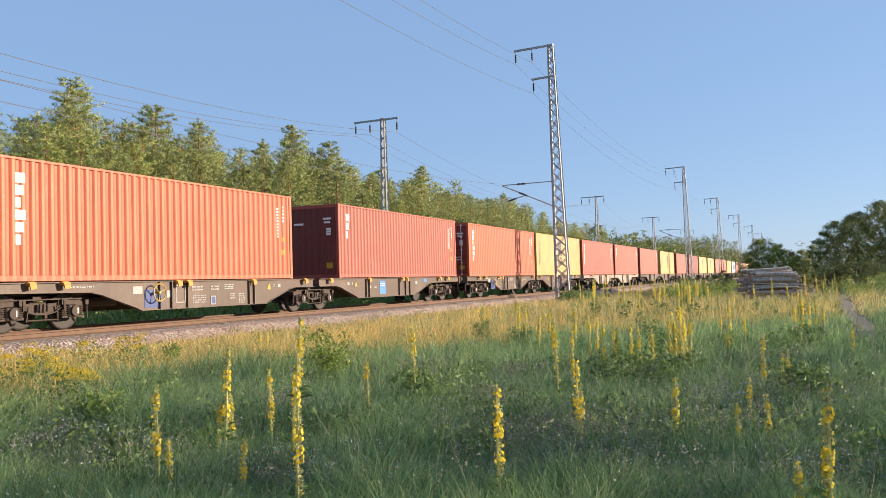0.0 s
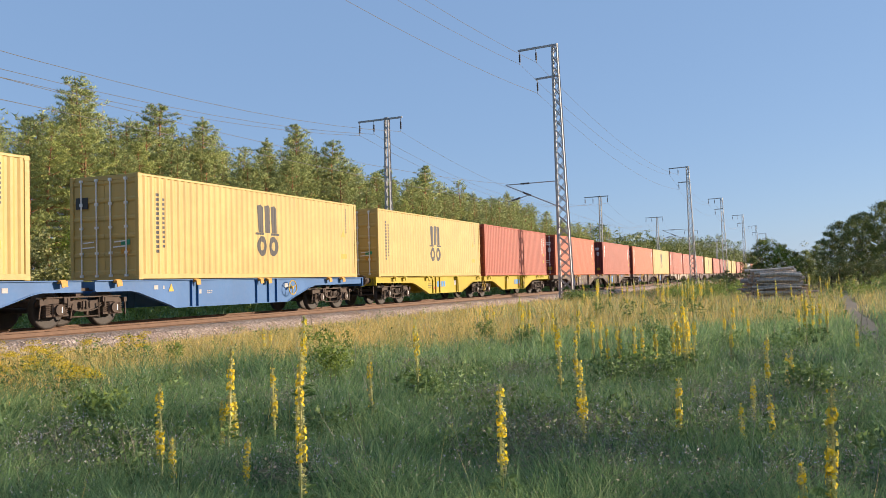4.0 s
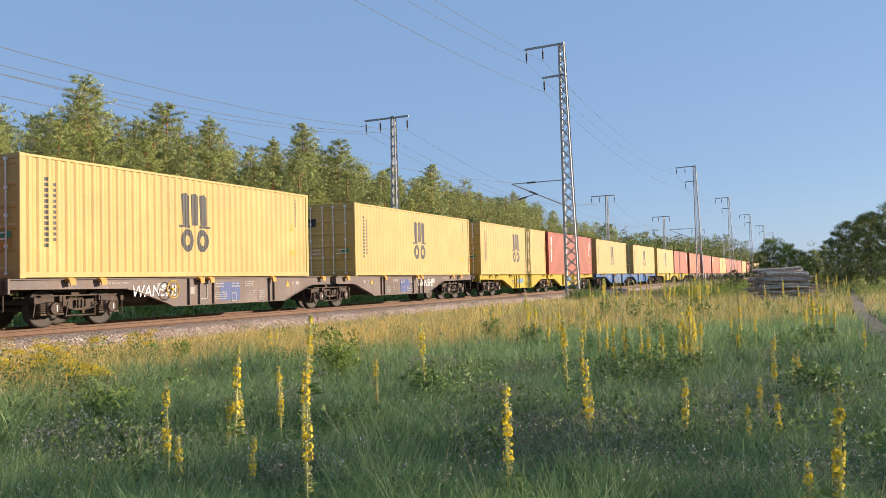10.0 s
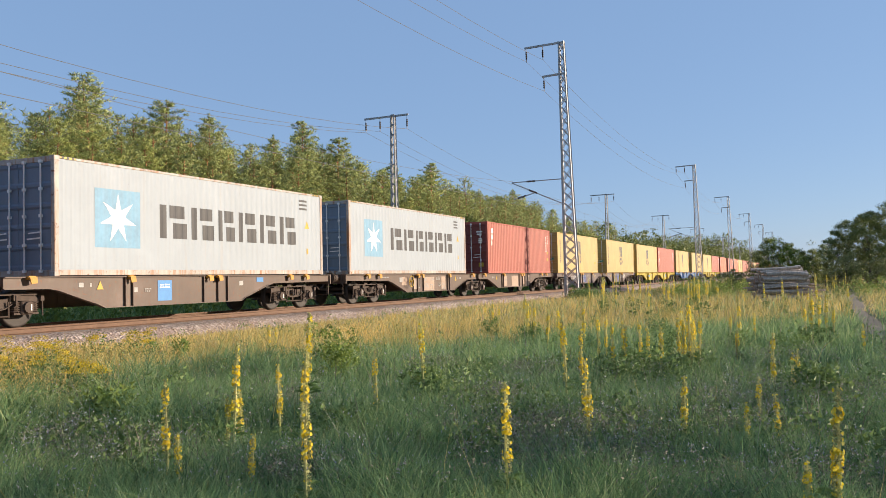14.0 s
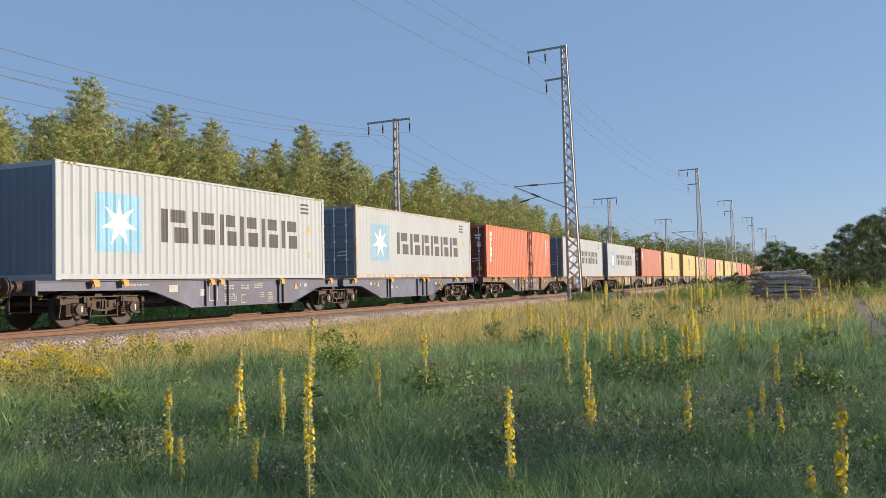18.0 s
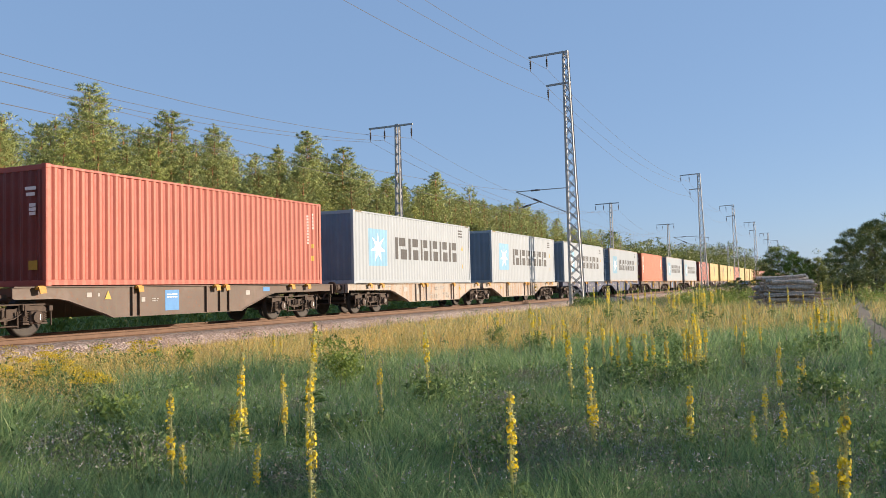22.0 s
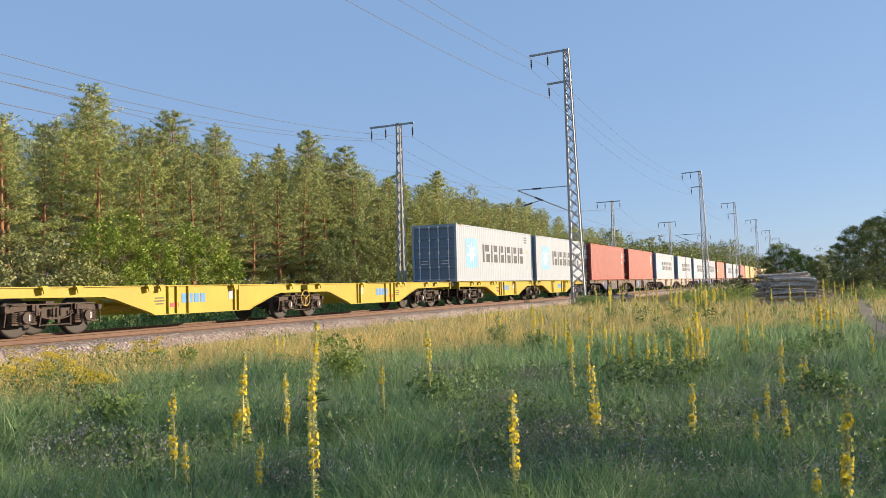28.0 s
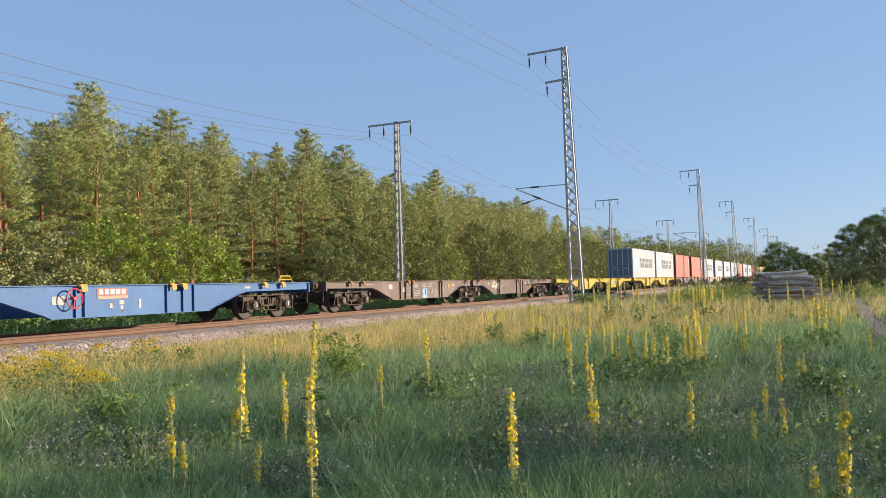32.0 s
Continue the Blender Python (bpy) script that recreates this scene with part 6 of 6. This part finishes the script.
# bushier leafy weeds that stand in the grass
for a, b, q, m in ((11.2, 6.7, 0.85, FRESH), (11.4, 6.5, 0.75, FRESH), (11.1, 6.5, 0.6, FRESH), (6.5, 6.4, 0.5, FRESH), (6.6, 6.3, 0.42, FRESH), (13.6, 2.4, 0.5, WEED), (10.6, 1.9, 0.55, WEED), (10.3, 2.2, 0.5, WEED), (10.9, 1.7, 0.5, WEED), (6.8, 4.0, 0.30, WEED), (6.4, 2.5, 0.25, WEED),
                   (9.3, 0.1, 0.55, WEED), (9.6, -0.1, 0.5, WEED), (15.2, 0.4, 0.5, WEED), (14.9, 2.2, 0.6, WEED), (12.0, 1.6, 0.4, WEED), (9.1, 4.1, 0.5, WEED), (18.0, 0.1, 0.5, WEED), (16.9, 1.4, 0.45, WEED), (19.6, 3.2, 0.6, WEED), (18.4, 5.8, 0.5, WEED), (22.3, 8.2, 0.5, WEED), (8.0, 7.0, 0.45, WEED), (12.6, 10.6, 0.5, FRESH)):
    x, y = a + rs.normal(0, 0.13, 30), b + rs.normal(0, 0.13, 30)
    herbs("leafy_weed", "bushy leafy green weed in the grass", m, x, y, 0.06, q, 0.10, 18, 0.036)
# grey-stalked weeds with tiny pale lilac heads
for a, b, q in WEEDY:
    k = int(300 * q)
    x, y = a + rs.normal(0, 0.55 * q, k), b + rs.normal(0, 0.55 * q, k)
    blades("flowering_weed_stalks", "tangle of grey-brown flowering weed stalks", DEAD, x, y, rs.uniform(0.16, 0.42, k), np.full(k, 0.0035), 0.9)
    herbs("flowering_weed_leaves", "grey-green leaves of low flowering weeds", GREYWEED, x, y, 0.06, 0.30, 0.09, 18, 0.016)
    x, y = a + rs.normal(0, 0.6 * q, k // 2), b + rs.normal(0, 0.6 * q, k // 2)
    herbs("flowering_weed_heads", "tiny pale lilac flower heads", PALE, x, y, 0.24, 0.44, 0.035, 5, 0.008)
x, y = field(1500, 5, 22, -6, 50, keep=lambda a, b: patchy(a, b, 0.4, 2.0) > 0.12)
herbs("seeding_weeds", "grey-brown seeding weeds", GREYWEED, x, y, 0.12, 0.38, 0.13, 30, 0.014)
x, y = field(2200, 5, 40)
herbs("pale_wildflowers", "tiny pale wildflowers among the grass", PALE, x, y, 0.28, 0.48, 0.06, 5, 0.010)
# low green bush at the foot of the near mast and bushes beside the logs
for a, b, q, w in ((51.6, 13.2, 0.5, 0.4), (52.6, 13.0, 0.6, 0.5), (53.6, 12.8, 0.5, 0.4), (58.0, 8.2, 0.9, 0.7), (60.0, 7.2, 1.1, 0.8), (57.0, 5.8, 0.8, 0.7), (61.0, 5.0, 1.0, 0.8), (54.0, 6.8, 0.6, 0.6), (66.0, 6.0, 1.3, 1.0), (68.0, 8.5, 1.2, 1.0), (57.0, -2.6, 0.8, 0.7), (62.0, -4.4, 1.2, 1.0), (66.0, -5.4, 1.3, 1.1), (52.0, -4.2, 1.0, 0.8)):
    x, y = a + rs.normal(0, w, 40), b + rs.normal(0, w, 40)
    herbs("low_bush", "low leafy green bush in the meadow", WEED if a < 54 else FRESH, x, y, 0.1, q, 0.26, 26, 0.07, 0.8, "bush")
# the meadow goes on round and behind the camera
x, y = rs.uniform(-24, 40, 26000), rs.uniform(-17, 14.5, 26000)
k = (np.hypot(x, y) > 1.6) & ((np.hypot(x, y) < 4.8) | (np.degrees(np.arctan2(y, x)) < -12) | (np.degrees(np.arctan2(y, x)) > 62))
x, y = x[k], y[k]
blades("green_grass", "blue-green meadow grass in tufts", GRASS, x, y, 0.30 * rs.uniform(0.5, 1.3, len(x)), np.full(len(x), 0.03), 0.9)
# weeds and grass beyond the track
x, y = rs.uniform(8, 120, 15000) , 20.9 + 15.0 * rs.random(15000) ** 1.6
blades("green_grass", "tall green grass beyond the track", GRASS, x, y, rs.uniform(0.35, 0.95, len(x)), np.full(len(x), 0.03), 0.6)
x, y = rs.uniform(8, 130, 2600), 21.0 + 14.0 * rs.random(2600) ** 1.5
herbs("track_side_weeds", "leafy green weeds beyond the track", FRESH, x, y, 0.2, 0.75, 0.35, 18, 0.14)
# goldenrod beside the track
gold = np.array([(9.7, 11.6), (9.1, 10.4), (10.0, 11.0), (9.2, 9.8), (7.8, 8.1), (8.2, 8.4), (12.1, 11.3), (12.6, 11.6), (8.3, 10.0), (11.4, 11.3)])
gold = np.repeat(gold, 5, 0) + rs.normal(0, 0.22, (50, 2))
x, y = gold[:, 0], gold[:, 1]
herbs("goldenrod", "bright yellow goldenrod beside the track", GOLD, x, y, 0.44, 0.66, 0.14, 190, 0.012, 0.36, "wildflowers")
herbs("goldenrod_leaves", "goldenrod stems and leaves", WEED, x, y, 0.1, 0.45, 0.18, 60, 0.03, 1.2, "wildflowers")


# ---- mulleins ----
def mullein_mesh(seed, h):
    """Stem with felted leaves below and a long spike of buds and open flowers."""
    r = np.random.default_rng(seed)
    bm = bmesh.new()
    tube(bm, (0, 0, 0), (0.01, 0.01, h * 0.5), 0.013, 0.011, 6, False)
    tube(bm, (0.01, 0.01, h * 0.5), (0.0, 0.0, h), 0.011, 0.004, 6)
    stem = bm_mesh("stem", bm, MUL_G)
    f = r.uniform(0.36, 0.995, 230)
    z, a = f * h, r.uniform(0, 6.28, 230)
    rad = 0.004 + 0.017 * np.sqrt(np.clip((1.0 - f) / 0.25, 0, 1)) * (0.55 + 0.45 * np.sin(f * 70 + seed) ** 2)
    cen = np.stack([np.cos(a) * rad, np.sin(a) * rad, z], 1)
    buds = tuft_mesh("flower_spike", [tufts(cen, np.full(230, 0.008), 3, 0.016, 1.0, seed, 0.5, 0.5, 0.42, 1.0)], [MUL_G])
    mid = r.uniform(0.5, 0.9, 3)                  # flowers open in a few bands along the spike
    near_band = np.min(np.abs(f[:, None] - mid[None]), axis=1)
    k = r.random(230) < np.where(near_band < 0.05, 0.66, 0.08)
    petals = []
    for q in cen[k]:
        o = np.array([q[0], q[1], 0.0]) + r.normal(0, 0.006, 3)
        o[2] = abs(o[2]) * 0.5
        o /= np.linalg.norm(o) + 1e-6
        u = np.cross(o, [0, 0, 1.0])
        u /= np.linalg.norm(u) + 1e-6
        w = np.cross(o, u)
        c, rr, a0 = q + o * 0.014, r.uniform(0.012, 0.020), r.uniform(0, 6.28)
        ring = [c + (u * math.cos(a0 + b * 1.2566) + w * math.sin(a0 + b * 1.2566)) * rr * r.uniform(0.85, 1.1) + o * 0.003 for b in range(5)]
        petals += [[c, ring[b], ring[(b + 1) % 5]] for b in range(5)]
    flowers = array_mesh("blossom", np.array(petals), 3, [MUL_Y])
    lv = []
    for i in range(22):
        a, zz = r.uniform(0, 6.28), r.uniform(0.02, 0.40) * h
        L = 0.26 * (1.1 - zz / h * 1.6) * r.uniform(0.7, 1.2)
        o, s = np.array([math.cos(a), math.sin(a), 0]), np.array([-math.sin(a), math.cos(a), 0])
        p = np.array([0, 0, zz])
        b0, m0, t0 = p, p + o * L * 0.5 + np.array([0, 0, L * 0.35]), p + o * L + np.array([0, 0, L * 0.2])
        lv += [[b0, m0 + s * L * 0.2, t0], [b0, t0, m0 - s * L * 0.2]]
    leaves = array_mesh("foliage", np.array(lv), 3, [WEED])
    return stem, buds, flowers, leaves


MULLEINS = [(hh, mullein_mesh(s, hh)) for s, hh in ((1, 1.3), (2, 1.45), (3, 1.2), (4, 1.35), (5, 1.5))]


def mullein(x, y, h, lean=0.0):
    v = int(rs.integers(0, 5))
    hh, (stem, buds, flowers, leaves) = MULLEINS[v]
    t = thing("mullein", "tall yellow-flowering mullein stalk in the grass", "wildflower", "mulleins in the meadow", at=(x, y, ground_z(x, y) - 0.02), rz=rs.uniform(0, 6.28))
    t.rotation_euler = (rs.normal(0, 0.03), lean + rs.normal(0, 0.03), rs.uniform(0, 6.28))
    w = (h / hh) ** 0.4
    t.scale = (w, w, h / hh)
    for nm, me in (("stem", stem), ("flower_spike", buds), ("blossom", flowers), ("foliage", leaves)):
        part(nm, me, None, t)


MULLEIN_SPOTS = [
    (4.58, 3.97, 0.85), (5.74, 4.31, 1.00), (5.73, 4.35, 0.58), (5.98, 4.40, 0.61), (6.31, 4.23, 0.78), (5.68, 3.64, 0.96), (7.54, 4.75, 1.16),
    (4.27, 2.70, 0.81), (4.87, 1.69, 0.89), (8.69, 2.37, 1.08), (9.88, 2.53, 0.86), (6.95, 1.75, 0.82), (6.71, 1.66, 0.67), (7.14, 1.00, 0.68),
    (7.14, 0.51, 0.50), (7.85, 0.47, 0.61), (7.33, 0.29, 0.55), (9.78, 0.44, 0.84), (5.07, -0.06, 0.90), (5.09, -0.08, 0.53), (5.05, 0.07, 0.50),
    (7.21, 3.78, 0.83), (9.04, 4.12, 1.06), (12.72, 1.82, 0.88), (12.33, 1.67, 1.01), (11.96, 1.54, 1.23), (12.75, 1.56, 0.92), (12.74, 1.67, 0.76),
    (12.65, 2.33, 0.85), (12.26, 2.15, 0.79), (12.69, 2.07, 0.76), (13.01, 3.02, 0.96), (13.49, 3.04, 0.89), (11.84, 2.41, 0.81), (12.51, 3.43, 0.94),
    (18.01, 5.57, 1.07), (18.95, 6.13, 1.18), (18.95, 5.99, 0.98), (17.25, 1.32, 1.12), (18.86, 0.06, 1.18), (18.86, -0.04, 1.06),
    (18.86, -0.17, 1.11), (18.86, 0.22, 0.95), (14.66, 10.07, 0.70), (15.08, 10.22, 0.63), (22.60, 8.44, 0.90), (22.57, 8.19, 0.98),
    (15.73, 3.94, 1.05), (18.89, 1.66, 0.74), (15.40, -0.68, 0.68), (11.81, 2.55, 0.85), (13.70, 1.10, 0.74), (18.88, 1.17, 0.74),
    (12.15, 1.62, 0.92), (12.08, 1.55, 1.05), (12.45, 1.62, 0.85), (12.02, 1.66, 0.88), (12.3, 1.5, 0.98), (21.5, 6.9, 1.0), (17.4, 4.9, 0.95), (18.2, 5.8, 1.0), (13.2, 2.7, 0.85), (18.9, -0.3, 0.9), (18.7, 0.12, 1.0), (10.31, 0.26, 0.59), (10.86, 0.21, 0.60), (15.69, 4.64, 0.91), (21.22, 7.54, 0.86), (4.60, 3.89, 0.50), (4.74, 3.43, 0.50), (11.90, 1.95, 0.73),
]
for x, y, h in MULLEIN_SPOTS:
    mullein(x, y, h)
x, y = field(70, 30, 75, -2, 14)
for a, b in zip(x, y):
    mullein(a, b, rs.uniform(0.9, 1.5))

# ---- log pile ----
BARKLOG = bark("weathered_log_bark", (0.24, 0.20, 0.165), (0.66, 0.56, 0.46))
CUT = simple("weathered_cut_wood", (0.36, 0.27, 0.18), 0.85, 0, 12, 0.3, 0.3, 0.2)
lr = np.random.default_rng(33)


def log(x, y, z, L, r, rz, ry=0.0):
    o = thing("log", "weathered grey-brown log in the pile", "log", "logs of the pile", at=(x, y, z), rz=rz)
    o.rotation_euler = (lr.uniform(0, 6), ry, rz)
    bm = bmesh.new()
    n, seg = 11, 10
    rings = []
    bend, kink = lr.normal(0, 0.045, 2), lr.uniform(0, 50)
    for i in range(n):
        t = i / (n - 1) - 0.5
        rr = r * (1.0 - 0.16 * t)
        rings.append([bm.verts.new((t * L, bend[0] * math.cos(3 * t) + rr * (1 + 0.28 * noise.noise(Vector((t * 5 + kink, math.cos(a), math.sin(a))))) * math.cos(a), bend[1] * math.cos(3 * t) + rr * (1 + 0.28 * noise.noise(Vector((t * 5 + kink, math.cos(a), math.sin(a))))) * math.sin(a))) for a in np.linspace(0, 2 * math.pi, seg, endpoint=False)])
    for a, b in zip(rings, rings[1:]):
        for i in range(seg):
            bm.faces.new((a[i], b[i], b[(i + 1) % seg], a[(i + 1) % seg]))
    part("bark", bm_mesh("bark", bm, BARKLOG, True), None, o)
    for i, e in ((0, rings[0]), (1, rings[-1])):
        bm2 = bmesh.new()
        vs = [bm2.verts.new(((-1 if i == 0 else 1) * (L / 2 + 0.002), v[1], v[2])) for v in [tuple((rr * math.cos(a), rr * math.sin(a))) and (0, (r * (1.08 if i == 0 else 0.92)) * 0.97 * math.cos(a), (r * (1.08 if i == 0 else 0.92)) * 0.97 * math.sin(a)) for a in np.linspace(0, 2 * math.pi, seg, endpoint=False)]]
        bm2.faces.new(vs if i else vs[::-1])
        part("cut_end", bm2, CUT, o, "pale weathered cut end")


TURN = radians(24)
for row in range(12):
    for col in range(6):
        px, py = (col - 2.5) * 0.34 + lr.normal(0, 0.05), lr.normal(0, 0.10) + 0.05 * math.sin(row * 1.9)
        r = lr.uniform(0.045, 0.125)
        z = 0.08 + row * 0.148 + lr.normal(0, 0.03)
        if (row > 9 and col in (0, 5)) or lr.random() < 0.06:
            continue
        log(51.0 + px * math.cos(TURN) - py * math.sin(TURN), 1.85 + px * math.sin(TURN) + py * math.cos(TURN), ground_z(51, 2) + z, lr.uniform(2.2, 3.0) * (1.0 if row else 1.1), r, math.pi / 2 + TURN + lr.normal(0, 0.07), lr.normal(0, 0.035))
for i in range(12):
    log(51.6 + lr.normal(0, 0.5), 0.35 + lr.normal(0, 0.2), ground_z(52, 0) + 0.10 + 0.15 * (i % 6), lr.uniform(0.9, 1.7), lr.uniform(0.05, 0.09), 0.5 + lr.normal(0, 0.5), lr.normal(0, 0.15))

# ---- what moves ----
def run(t):
    """How far the train has gone by then."""
    u = t / 32.0
    return 371.593 * u - 24.568 * u * u + 11.206 * u ** 3


def motions():
    times = [i * 2.0 for i in range(17)]
    for ob in MOVING:
        x, y, z = ob.location
        walk(ob, [(t, pose(x + run(t), y, z)) for t in times])
    first = WHEELS[0]
    walk(first, [(i / 30.0, pose(0, 0, 0, 0, math.degrees(run(i / 30.0) / WHEEL_R), 0)) for i in range(961)])
    for w in WHEELS[1:]:
        w.rotation_mode = "QUATERNION"
        w.animation_data_create()
        w.animation_data.action = first.animation_data.action
        w.animation_data.action_slot = first.animation_data.action_slot


motions()
